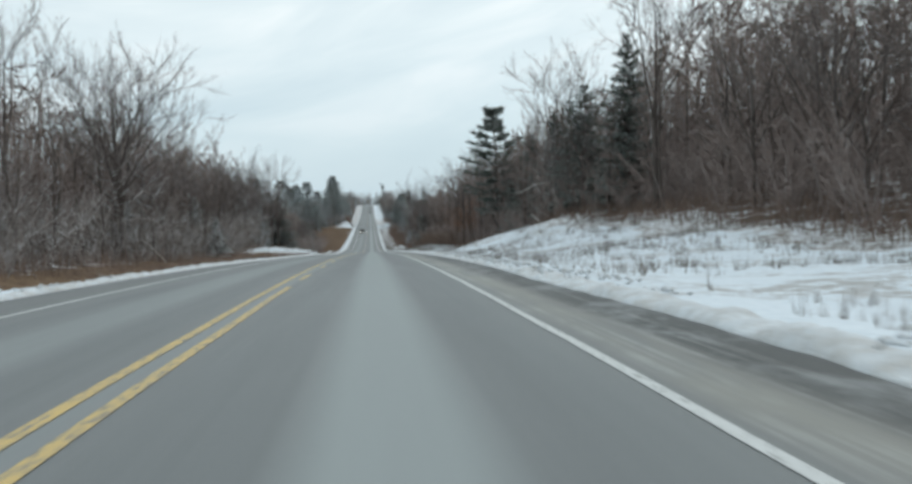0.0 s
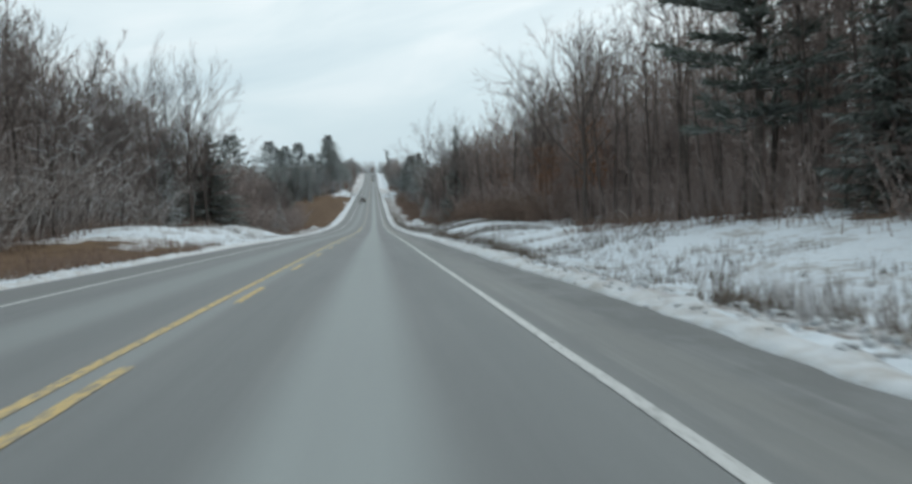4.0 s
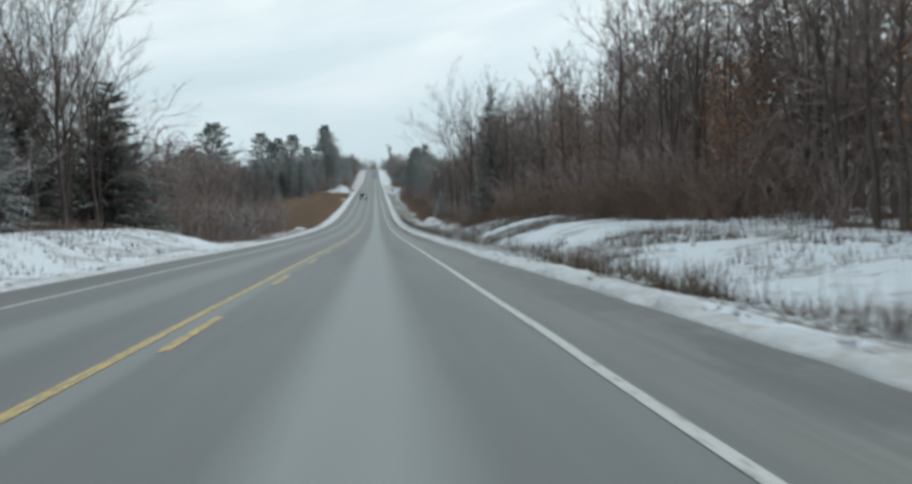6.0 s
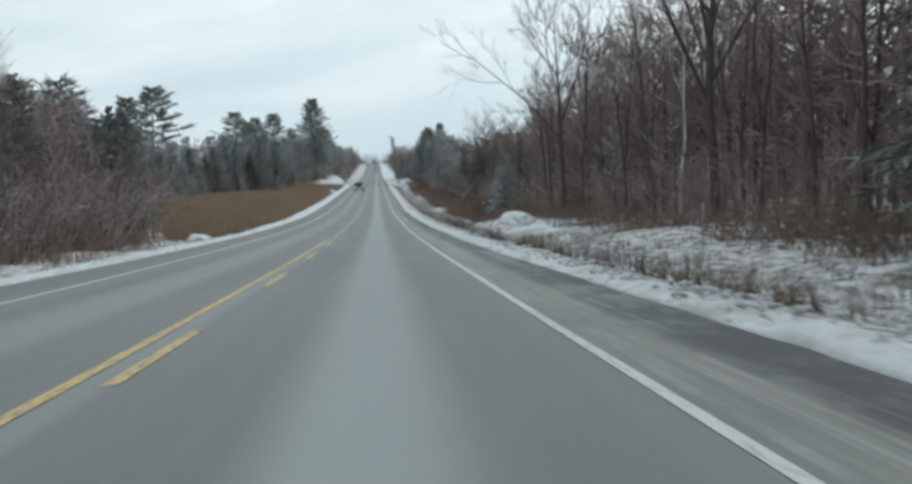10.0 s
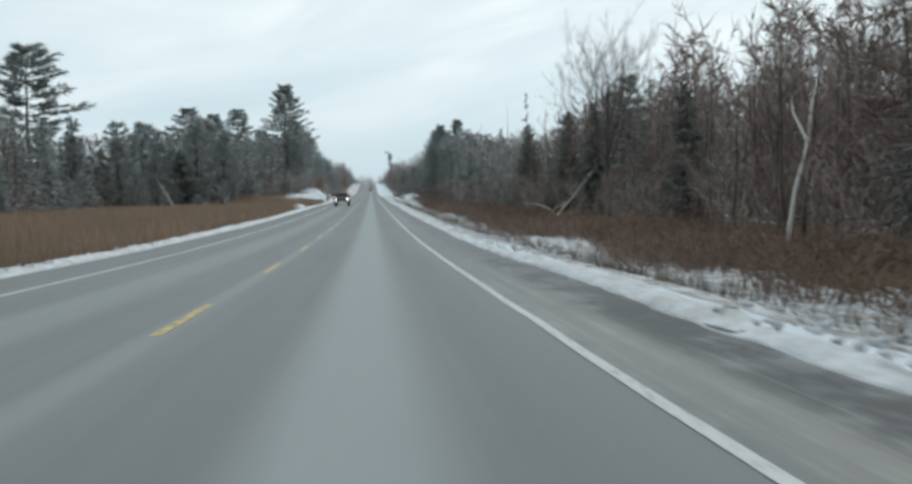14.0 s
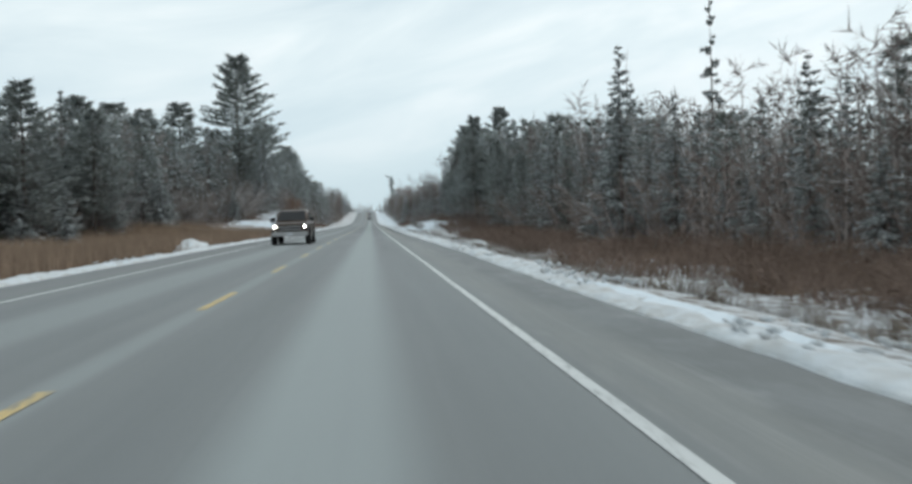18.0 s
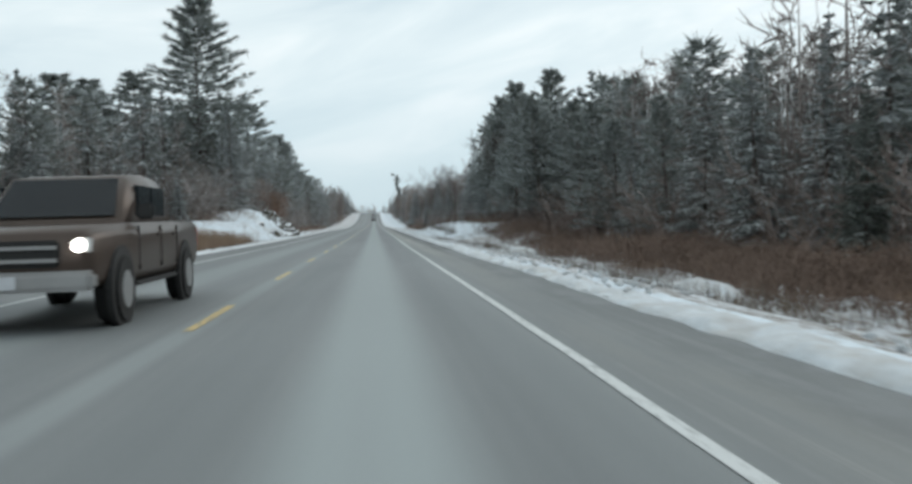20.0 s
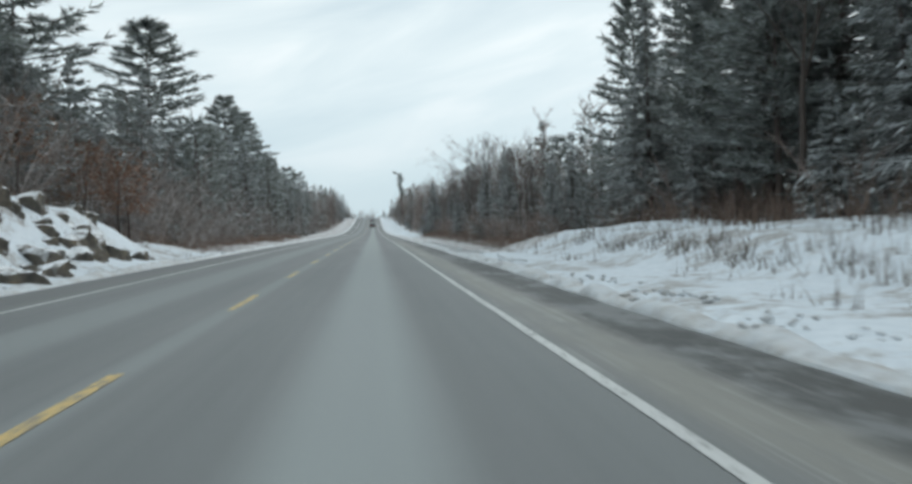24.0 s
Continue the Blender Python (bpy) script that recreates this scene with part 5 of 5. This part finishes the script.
weed_words = "dead weeds poking through the roadside snow"
for side, x0, x1, y0, y1, n, c in ((1, 6.7, 18, 5, 100, 1700, 6), (1, 6.6, 14, 100, 160, 1000, 6), (1, 6.6, 14, 160, 282, 2000, 6), (1, 6.8, 15, 146, 216, 1500, 6), (1, 6.5, 9.6, 282, 470, 1500, 5),
                                   (1, 7.0, 13, 470, 560, 330, 5), (-1, 7.0, 14, 30, 200, 800, 5), (-1, 7.2, 12, 200, 275, 350, 5), (-1, 7.2, 11, 470, 560, 260, 4)):
    stems("weeds", scatter(n, min(side * x0, side * x1), max(side * x0, side * x1), y0, y1, on_verge), *((0.22, 0.6) if (x0, y0) == (6.8, 146) else (0.13, 0.45)), 0.011, WEEDS, weed_words, "weeds", 0.2, clump=c)
for x, y, h in ((17.0, 158, 6.8), (17.6, 144.5, 8.2), (17.6, 192.5, 8.4), (18.4, 164, 6.0), (17.6, 183, 5.2)):
    tree("beech0" if y < 160 else "beech1", x, y, h)
for x, y, h in ((-11.6, 521.5, 4.6), (-11.2, 526, 5.2), (-11.9, 530.5, 4.8), (-12.2, 515, 4.4)):
    tree("beech0", x, y, h, wide=1.7)
stems("weeds", scatter(1500, 6.3, 7.7, 84, 290, lambda x, y: hash_noise(x, y, 6.0) > -0.2), 0.25, 0.7, 0.011, WEEDS, "brown dead weeds standing behind the windrow", "weeds", 0.18, clump=7)
stems("weeds", scatter(900, 6.6, 10.5, 290, 462, lambda x, y: hash_noise(x, y, 5.0) > -0.1), 0.2, 0.6, 0.011, WEEDS, "brown dead weeds standing behind the windrow", "weeds", 0.18, clump=6)
stems("weeds", scatter(130, 8.4, 9.3, 477, 506), 0.2, 0.55, 0.012, WEEDS, "dead weeds along the foot of the snow bank", "weeds", 0.25, clump=6)


def clods(name, spots, lo, hi, mat, label):
    """Loose lumps of snow thrown up by the plow."""
    base = np.array([(1, 0, 0), (-1, 0, 0), (0, 1, 0), (0, -1, 0), (0, 0, 1), (0, 0, -1)], float)
    faces = np.array([(0, 2, 4), (2, 1, 4), (1, 3, 4), (3, 0, 4), (2, 0, 5), (1, 2, 5), (3, 1, 5), (0, 3, 5)])
    vs, fs = [], []
    for k, (x, y) in enumerate(spots):
        s = RNG.uniform(lo, hi)
        v = base * (s * RNG.uniform(0.6, 1.3, (6, 1))) * np.array([1, 1, 0.7]) + RNG.normal(0, 0.15 * s, (6, 3))
        z = max(land(x, y), road_z(y) if abs(x) < 6.2 else -999)
        vs.append(v + (x, y, z + 0.2 * s + (0.08 if 5.4 < abs(x) < 6.1 else 0)))
        fs.append(faces + 6 * k)
    return tagged(new(name, tri_mesh(name, np.vstack(vs), np.vstack(fs), [mat])), label, "snow", kind="stuff")


for side, x0, x1, n in ((1, 5.3, 6.5, 5200), (-1, 5.8, 6.9, 2600)):
    clods("snow_clods", scatter(n, min(side * x0, side * x1), max(side * x0, side * x1), 3, 540, lambda x, y: hash_noise(x, y, 3.0) > -0.1), 0.02, 0.07, PLOWED,
          "loose lumps of plowed snow and ice along the road")

# ---------------------------------------------------------------- leaning and fallen trunks
def pole(name, pts, r0, mat, label, category, twigs=0, limb=None):
    """A dead trunk along the given points, with a side limb and stubs where it has them."""
    root = new(name)
    root.location = pts[0]
    origin = np.array(pts[0], float)
    path = np.array(pts, float) - origin
    sh = Shape()
    k = len(path)
    sh.tube(path, np.linspace(r0, r0 * 0.35, k), 6)
    part("trunk", sh.mesh("trunk", mat, True), root)
    if limb:
        lb = Shape()
        q = np.array(limb, float) - origin
        lb.tube(q, np.linspace(r0 * 0.6, 0.02, len(q)), 5)
        part("limb", lb.mesh("limb", mat, True), root)
    if twigs:
        tw = Shape()
        for i in range(twigs):
            f = RNG.uniform(0.45, 1.0) * (k - 1)
            j = min(int(f), k - 2)
            p = path[j] + (path[j + 1] - path[j]) * (f - j)
            tw.spike(p, p + unit(path[j + 1] - path[j] + RNG.normal(0, 0.7, 3)) * RNG.uniform(0.5, 1.6), 0.016)
        tagged(part("twigs", tw.mesh("twigs", FROSTED), root), kind="stuff")
    return tagged(root, label, category)


def on(x, y, h=0.0):
    return (x, y, land(x, y) + h)


pole("leaning_dead_tree", [on(14.9, 346.8, 0.2), on(15.6, 346.9, 1.15), on(16.3, 347.0, 1.75), on(17.4, 347.2, 2.95), on(18.4, 347.4, 4.0)], 0.06, BIRCH,
     "broken pale dead trunk leaning out of the brush", "dead tree", 5, [on(15.85, 346.9, 1.5), on(15.3, 347.2, 1.3), on(14.9, 347.5, 0.9), on(14.5, 347.8, 0.4)])
pole("fallen_log", [on(15.0, 348.5, 1.2), on(15.15, 354, 1.3), on(15.3, 359, 1.25), on(15.5, 364, 1.3)], 0.038, BIRCH, "pale fallen trunk lying across the brush", "log", 5)
pole("leaning_birch", [on(17.4, 315.4, 0.2), on(17.9, 315.8, 2.0), on(18.7, 316.4, 3.6), on(19.3, 317.2, 5.2), on(20.3, 318.0, 7.0)], 0.10, BIRCH,
     "crooked white birch leaning at the wood's edge", "birch", 14, [on(18.7, 316.4, 3.6), on(18.6, 317.4, 4.8), on(19.0, 318.4, 5.6)])
pole("white_birch", [on(18.3, 458.6, -0.1), on(18.8, 460.5, 2.2), on(19.2, 462.2, 4.2), on(19.3, 463, 7.0), on(19.5, 463.5, 9.5)], 0.085, BIRCH,
     "slender white birch trunk leaning over the brush", "birch", 24)
pole("white_birch", [on(17.2, 457.0, -0.1), on(17.5, 459.0, 2.2), on(17.7, 460.6, 4.6), on(18.0, 461.4, 7.2)], 0.075, BIRCH,
     "slender white birch trunk beside its twin", "birch", 20)
pole("leaning_snag", [on(19.5, 82.0, 0.2), on(19.0, 82.2, 2.4), on(18.7, 82.4, 4.8), on(18.4, 83, 7.6)], 0.10, BIRCH,
     "gnarled pale dead birch with long bare limbs", "dead tree", 14, [on(18.7, 82.4, 5.0), on(17.2, 83.4, 5.4), on(16.0, 84.2, 5.0), on(14.8, 85, 5.1)])
pole("broken_snag", [on(17.5, 80.5, 0.4), on(17.0, 81.2, 1.6), on(16.4, 82.2, 2.6)], 0.09, BIRCH, "short broken birch stem by the snow bank", "dead tree", 3)
pole("white_stick", [on(11.0, 146.5, -0.05), on(11.05, 146.6, 0.45), on(11.15, 146.6, 0.8)], 0.07, BIRCH, "pale broken stub sticking out of the snow", "stump")
pole("bent_sapling", [on(18.6, 138.0, 0), on(18.4, 138.3, 0.5), on(18.0, 138.6, 0.9), on(17.6, 138.9, 0.75)], 0.045, BIRCH, "bent pale sapling weighed down by snow", "sapling", 3)
pole("leaning_dead_tree", [on(15.6, 240.8, 0), on(15.5, 240.4, 3.0), on(15.2, 240.0, 6.5), on(14.8, 239.4, 9.5)], 0.09, BIRCH, "pale trunk leaning against the wood's edge", "dead tree", 12)
pole("dead_snag", [on(-16.2, 573, 0), on(-16.1, 573, 6), on(-15.9, 572.8, 11), on(-16.4, 572.6, 15.5)], 0.14, DARKBARK, "tall dead trunk without a crown", "dead tree", 14)
pole("dead_snag", [on(21.5, 360, 0), on(21.5, 360.1, 8), on(21.6, 360.0, 14.5)], 0.13, DARKBARK, "bare broken spire above the woods", "dead tree", 10)
pole("dead_snag", [on(26.5, 444, 0), on(26.5, 444.1, 9), on(26.6, 444.0, 16.5)], 0.13, DARKBARK, "tall bare spire standing over the evergreens", "dead tree", 10)
pole("fallen_limb", [on(-13.5, 62, 4.6), on(-14.0, 66, 5.0), on(-14.6, 74, 5.2), on(-15, 80, 4.8)], 0.05, FROSTED, "long low snow-dusted limb reaching out of the woods", "branch", 16)
pole("fallen_limb", [on(-13.0, 58, 3.0), on(-13.4, 62, 3.2), on(-14.0, 68, 3.1), on(-14.4, 73, 2.8)], 0.045, FROSTED, "long low snow-dusted limb reaching out of the woods", "branch", 14)
pole("fallen_limb", [on(-12.8, 66, 2.0), on(-13.4, 70, 2.3), on(-14.0, 76, 2.4)], 0.04, FROSTED, "drooping snow-dusted limb before the woods", "branch", 12)
pole("leaning_dead_tree", [on(-13.6, 70, 0.1), on(-14.0, 67, 1.2), on(-14.6, 64, 2.2)], 0.07, BIRCH, "pale leaning stem at the wood's edge", "dead tree", 3)
pole("fallen_limb", [on(-28.6, 430, 0.2), on(-30.4, 430.6, 3.2), on(-32.4, 431.2, 6.4)], 0.11, BIRCH, "pale trunk fallen against the spruces", "log", 4)
pole("leaning_dead_tree", [on(-15.5, 226, 0), on(-15.9, 227, 1.6), on(-16.4, 228.5, 3.2)], 0.07, BIRCH, "bare pale stem in the frosted thicket", "dead tree", 4)
pole("stump", [on(-17.0, 162.0, -0.1), on(-16.2, 162.6, 0.45), on(-15.2, 163.4, 0.35)], 0.13, DARKBARK, "snow-capped fallen stump on the knoll", "stump")
for i in range(9):
    y = RNG.uniform(96, 235)
    x = woods_edge(1, y) + RNG.uniform(1, 6)
    a = RNG.uniform(0, 6.28)
    pole("fallen_log", [on(x, y, 0.15), on(x + 2.2 * math.cos(a), y + 2.2 * math.sin(a), 0.3), on(x + 4.5 * math.cos(a), y + 4.5 * math.sin(a), 0.5)],
         RNG.uniform(0.05, 0.1), FROSTED, "snow-covered fallen stem on the forest floor", "log", 2)


# ---------------------------------------------------------------- rocks and heaps of snow
def rock(x, y, w, d, h, turn, seed, label="grey-brown boulder capped with snow"):
    bm = bmesh.new()
    bmesh.ops.create_icosphere(bm, subdivisions=3, radius=1.0)
    for v in bm.verts:
        p = v.co.copy()
        k = 1 + 0.28 * noise.noise(p * 1.3 + Vector((seed, 0, 0))) + 0.12 * noise.noise(p * 3.1 + Vector((0, seed, 0)))
        q = Vector([max(-0.78, min(0.78, c * 1.15)) for c in p])
        v.co = Vector((q.x * w, q.y * d, q.z * h)) * k
    me = bpy.data.meshes.new("boulder")
    bm.to_mesh(me)
    bm.free()
    me.materials.append(ROCK)
    ob = new("boulder", me)
    ob.matrix_basis = pose(x, y, land(x, y) - 0.5 * h, RNG.uniform(-14, 14), RNG.uniform(-14, 14), turn)
    return tagged(ob, label, "rock", "boulders of the rocky bank")


for i in range(34):
    y = RNG.uniform(494, 517)
    x = -RNG.uniform(7.2, 10.4)
    s = RNG.uniform(0.25, 0.75)
    rock(x, y, s * RNG.uniform(0.8, 1.4), s * RNG.uniform(0.8, 1.3), s * RNG.uniform(0.8, 1.3), RNG.uniform(0, 360), i * 3.1)
for x, y, s in ((-7.0, 500.6, 0.85), (-7.1, 503.0, 0.7), (-7.9, 499.0, 0.7), (-8.3, 505.5, 0.95), (-8.6, 509.6, 1.0), (-8.2, 512.5, 0.8)):
    rock(x, y, s, s * 1.2, s * 1.1, RNG.uniform(0, 90), x * 5 + y, "large tan and dark boulder showing through the snow")


def heap(x, y, w, d, h, seed):
    bm = bmesh.new()
    bmesh.ops.create_icosphere(bm, subdivisions=4, radius=1.0)
    for v in bm.verts:
        p = v.co.copy()
        k = 1 + 0.22 * noise.noise(p * 1.6 + Vector((seed, 0, 0))) + 0.09 * noise.noise(p * 4.5 + Vector((seed, 9, 0)))
        v.co = Vector((p.x * w, p.y * d, max(p.z, -0.25) * h)) * k
    me = bpy.data.meshes.new("snowbank")
    bm.to_mesh(me)
    bm.free()
    me.materials.append(PLOWED)
    for p in me.polygons:
        p.use_smooth = True
    ob = new("snowbank", me)
    ob.location = (x, y, land(x, y))
    return tagged(ob, "rounded bank of plowed snow beside the road", "snow", "snow banks")


for x, y, w, d, h in ((-8.3, 416, 0.9, 2.4, 0.75), (-9.0, 421, 0.8, 1.6, 0.5), (9.4, 446, 1.0, 2.0, 0.6), (8.9, 418, 0.7, 1.4, 0.45),
                      (10.4, 259, 1.0, 2.4, 0.6), (-14.5, 272, 1.1, 1.6, 0.6), (-10.2, 268, 0.8, 1.5, 0.4)):
    heap(x, y, w, d, h, x + y)

# ---------------------------------------------------------------- vehicles on the road
GLASS = plain("tinted_glass", (0.02, 0.025, 0.03), 0.08, spec=0.6, vary=0.0)
TYRE = plain("tyre_rubber", (0.02, 0.02, 0.02), 0.85)
STEEL = plain("dull_steel", (0.45, 0.45, 0.45), 0.35, 0.8)
BLACK = plain("black_plastic", (0.025, 0.025, 0.025), 0.6)
LAMP_OFF = plain("clear_lamp", (0.6, 0.62, 0.62), 0.2)
TAIL = plain("red_lamp", (0.30, 0.02, 0.02), 0.3)
PLATE = plain("blank_plate", (0.6, 0.62, 0.65), 0.5)
lit = Nodes("lit_headlamp")
lit.bsdf.inputs["Emission Color"].default_value = (1.0, 0.97, 0.9, 1)
lit.bsdf.inputs["Emission Strength"].default_value = 10.0
LIT = lit.mat


def hull(bm, rings):
    """A closed body from cross-sections (y, half width, z low, z high, shoulder)."""
    prev = None
    for y, w, lo, hi, sh in rings:
        ring = [bm.verts.new(c) for c in ((-w * 0.94, y, lo), (w * 0.94, y, lo), (w, y, lo + 0.25 * (hi - lo)), (w, y, hi - 0.25 * (hi - lo)), (w * sh, y, hi), (-w * sh, y, hi),
                                          (-w, y, hi - 0.25 * (hi - lo)), (-w, y, lo + 0.25 * (hi - lo)))]
        if prev:
            for i in range(8):
                bm.faces.new((prev[i], prev[(i + 1) % 8], ring[(i + 1) % 8], ring[i]))
        else:
            bm.faces.new(list(reversed(ring)))
        prev = ring
    bm.faces.new(prev)
    bmesh.ops.recalc_face_normals(bm, faces=bm.faces)
    sharp = [e for e in bm.edges if e.calc_face_angle(0) > 0.25]
    bmesh.ops.bevel(bm, geom=sharp, offset=0.045, segments=2, affect="EDGES", clamp_overlap=True)


def wheel_of(root, x, y, r, w=0.24):
    wh = new("wheel")
    wh.parent = root
    wh.location = (x, y, r)
    for name, rr, ww, mat in (("tyre", r, w, TYRE), ("rim", r * 0.62, w + 0.02, STEEL)):
        bm = bmesh.new()
        bmesh.ops.create_cone(bm, cap_ends=True, segments=20, radius1=rr, radius2=rr, depth=ww, matrix=Matrix.Rotation(radians(90), 4, "Y"))
        bmesh.ops.bevel(bm, geom=[e for e in bm.edges if e.calc_length() < rr], offset=0.03, segments=2, affect="EDGES")
        bm_part(name, bm, mat, wh)


def pickup(paint):
    """A pickup that faces -y."""
    root = new("pickup_truck")
    bm = bmesh.new()
    hull(bm, [(-2.75, 0.86, 0.55, 1.06, 0.92), (-2.6, 0.95, 0.48, 1.14, 0.93), (-1.3, 0.99, 0.45, 1.20, 0.95), (-1.2, 0.99, 0.45, 1.2, 0.97),
              (1.0, 0.99, 0.45, 1.22, 0.98), (2.85, 0.98, 0.5, 1.22, 0.99)])
    bm_part("body", bm, paint, root, smooth=True)
    # shade inside the open load bed, put in as a black panel
    bm = bmesh.new()
    box(bm, -0.8, 0.8, 1.35, 2.72, 1.19, 1.245, 0.015)
    bm_part("bed_shade", bm, BLACK, root, "flat black panel standing in for the shaded inside of the open load bed")
    for s in (-1, 1):
        for y in (-1.85, 1.75):
            bm = bmesh.new()
            bmesh.ops.create_cone(bm, cap_ends=True, segments=24, radius1=0.5, radius2=0.5, depth=0.08, matrix=Matrix.Translation((s * 0.965, y, 0.43)) @ Matrix.Rotation(radians(90), 4, "Y"))
            bm_part("wheel_arch", bm, BLACK, root)
        for y in (-1.02, 0.18, 1.2):
            bm = bmesh.new()
            box(bm, s * 0.975, s * 0.998, y - 0.008, y + 0.008, 0.6, 1.16)
            bm_part("door_seam", bm, BLACK, root)
        for y in (0.02, 0.98):
            bm = bmesh.new()
            box(bm, s * 0.985, s * 1.02, y - 0.1, y + 0.08, 1.02, 1.06, 0.01)
            bm_part("door_handle", bm, paint, root)
        bm = bmesh.new()
        box(bm, s * 0.86, s * 1.0, -1.2, 1.1, 0.40, 0.46, 0.015)
        bm_part("side_step", bm, BLACK, root)
    bm = bmesh.new()
    hull(bm, [(-1.25, 0.86, 1.14, 1.24, 0.95), (-0.55, 0.84, 1.14, 1.82, 0.84), (0.2, 0.85, 1.14, 1.88, 0.86), (1.0, 0.85, 1.14, 1.84, 0.86), (1.18, 0.85, 1.14, 1.3, 0.95)])
    bm_part("cab", bm, paint, root, smooth=True)
    bm = bmesh.new()
    vs = [bm.verts.new(c) for c in ((-0.76, -1.24, 1.30), (0.76, -1.24, 1.30), (0.66, -0.66, 1.79), (-0.66, -0.66, 1.79))]
    bm.faces.new(vs)
    bmesh.ops.solidify(bm, geom=bm.faces[:], thickness=0.02)
    bm_part("windscreen", bm, GLASS, root)
    for s in (-1, 1):
        for y0, y1 in ((-0.55, 0.15), (0.22, 0.95)):
            bm = bmesh.new()
            box(bm, s * 0.82, s * 0.875, y0, y1, 1.3, 1.7, 0.01)
            bm_part("side_window", bm, GLASS, root)
        bm = bmesh.new()
        box(bm, s * 0.62, s * 0.9, -2.72, -2.58, 0.86, 1.04, 0.02)
        hl = bm_part("headlight", bm, LAMP_OFF, root)
        bm = bmesh.new()
        bmesh.ops.create_uvsphere(bm, u_segments=12, v_segments=8, radius=0.08, matrix=Matrix.Translation((s * 0.77, -2.71, 0.95)))
        bm_part("bulb", bm, LIT, hl, "switched-on headlamp bulb")
        bm = bmesh.new()
        box(bm, s * 0.95, s * 1.16, -0.95, -0.85, 1.24, 1.44, 0.03)
        bm_part("mirror", bm, BLACK, root)
        bm = bmesh.new()
        box(bm, s * 0.84, s * 0.98, 2.78, 2.88, 0.8, 1.15, 0.02)
        bm_part("tail_light", bm, TAIL, root)
    bm = bmesh.new()
    box(bm, -0.58, 0.58, -2.80, -2.62, 0.72, 1.02, 0.03)
    g = bm_part("grille", bm, BLACK, root)
    for z in (0.80, 0.94):
        bm = bmesh.new()
        box(bm, -0.56, 0.56, -2.83, -2.79, z - 0.02, z + 0.02)
        bm_part("grille_bar", bm, STEEL, g)
    bm = bmesh.new()
    box(bm, -0.95, 0.95, -2.92, -2.66, 0.46, 0.68, 0.05)
    bm_part("front_bumper", bm, STEEL, root)
    bm = bmesh.new()
    box(bm, -0.92, 0.92, 2.82, 2.98, 0.48, 0.66, 0.04)
    bm_part("rear_bumper", bm, STEEL, root)
    bm = bmesh.new()
    box(bm, -0.16, 0.16, -2.94, -2.91, 0.5, 0.64)
    bm_part("licence_plate", bm, PLATE, root)
    for s in (-1, 1):
        wheel_of(root, s * 0.9, -1.85, 0.41, 0.28)
        wheel_of(root, s * 0.9, 1.75, 0.41, 0.28)
    return root


def sedan(paint):
    """A car that faces +y."""
    root = new("car")
    bm = bmesh.new()
    hull(bm, [(-2.3, 0.80, 0.42, 0.92, 0.9), (-2.1, 0.88, 0.34, 1.0, 0.92), (-1.0, 0.91, 0.3, 1.0, 0.95), (1.1, 0.91, 0.3, 0.96, 0.95), (2.1, 0.87, 0.34, 0.82, 0.9), (2.35, 0.74, 0.42, 0.7, 0.9)])
    bm_part("body", bm, paint, root, smooth=True)
    bm = bmesh.new()
    hull(bm, [(-1.75, 0.78, 0.94, 1.0, 0.95), (-1.05, 0.74, 0.94, 1.42, 0.85), (0.15, 0.74, 0.94, 1.45, 0.85), (1.0, 0.78, 0.92, 0.98, 0.95)])
    bm_part("cabin", bm, paint, root, smooth=True)
    bm = bmesh.new()
    vs = [bm.verts.new(c) for c in ((0.64, -1.72, 1.03), (-0.64, -1.72, 1.03), (-0.55, -1.10, 1.38), (0.55, -1.10, 1.38))]
    bm.faces.new(vs)
    bmesh.ops.solidify(bm, geom=bm.faces[:], thickness=0.02)
    bm_part("rear_window", bm, GLASS, root)
    for s in (-1, 1):
        bm = bmesh.new()
        box(bm, s * 0.5, s * 0.82, -2.32, -2.18, 0.72, 0.9, 0.02)
        bm_part("tail_light", bm, TAIL, root)
        wheel_of(root, s * 0.8, -1.4, 0.32, 0.2)
        wheel_of(root, s * 0.8, 1.4, 0.32, 0.2)
    bm = bmesh.new()
    box(bm, -0.86, 0.86, -2.42, -2.2, 0.36, 0.6, 0.05)
    bm_part("rear_bumper", bm, BLACK, root)
    bm = bmesh.new()
    box(bm, -0.16, 0.16, -2.44, -2.41, 0.62, 0.74)
    bm_part("licence_plate", bm, PLATE, root)
    return root


def on_road(ob, x, y):
    ob.matrix_basis = pose(x, y, road_z(y) + 0.005, math.degrees(math.atan(road_slope(y))), 0, 0)


truck = pickup(plain("bronze_car_paint", (0.075, 0.055, 0.045), 0.35, 0.3))
tagged(truck, "dark bronze pickup truck with lit headlamps coming up the opposite lane", "pickup truck")
on_road(truck, -1.95, 412)
for x, y, words, c in ((1.85, 790, "dark car driving away far down the road", (0.03, 0.032, 0.036)), (1.85, 862, "grey car driving away up the far hill", (0.12, 0.12, 0.13))):
    ob = sedan(plain("car_paint", c, 0.3, 0.2))
    tagged(ob, words, "car")
    on_road(ob, x, y)
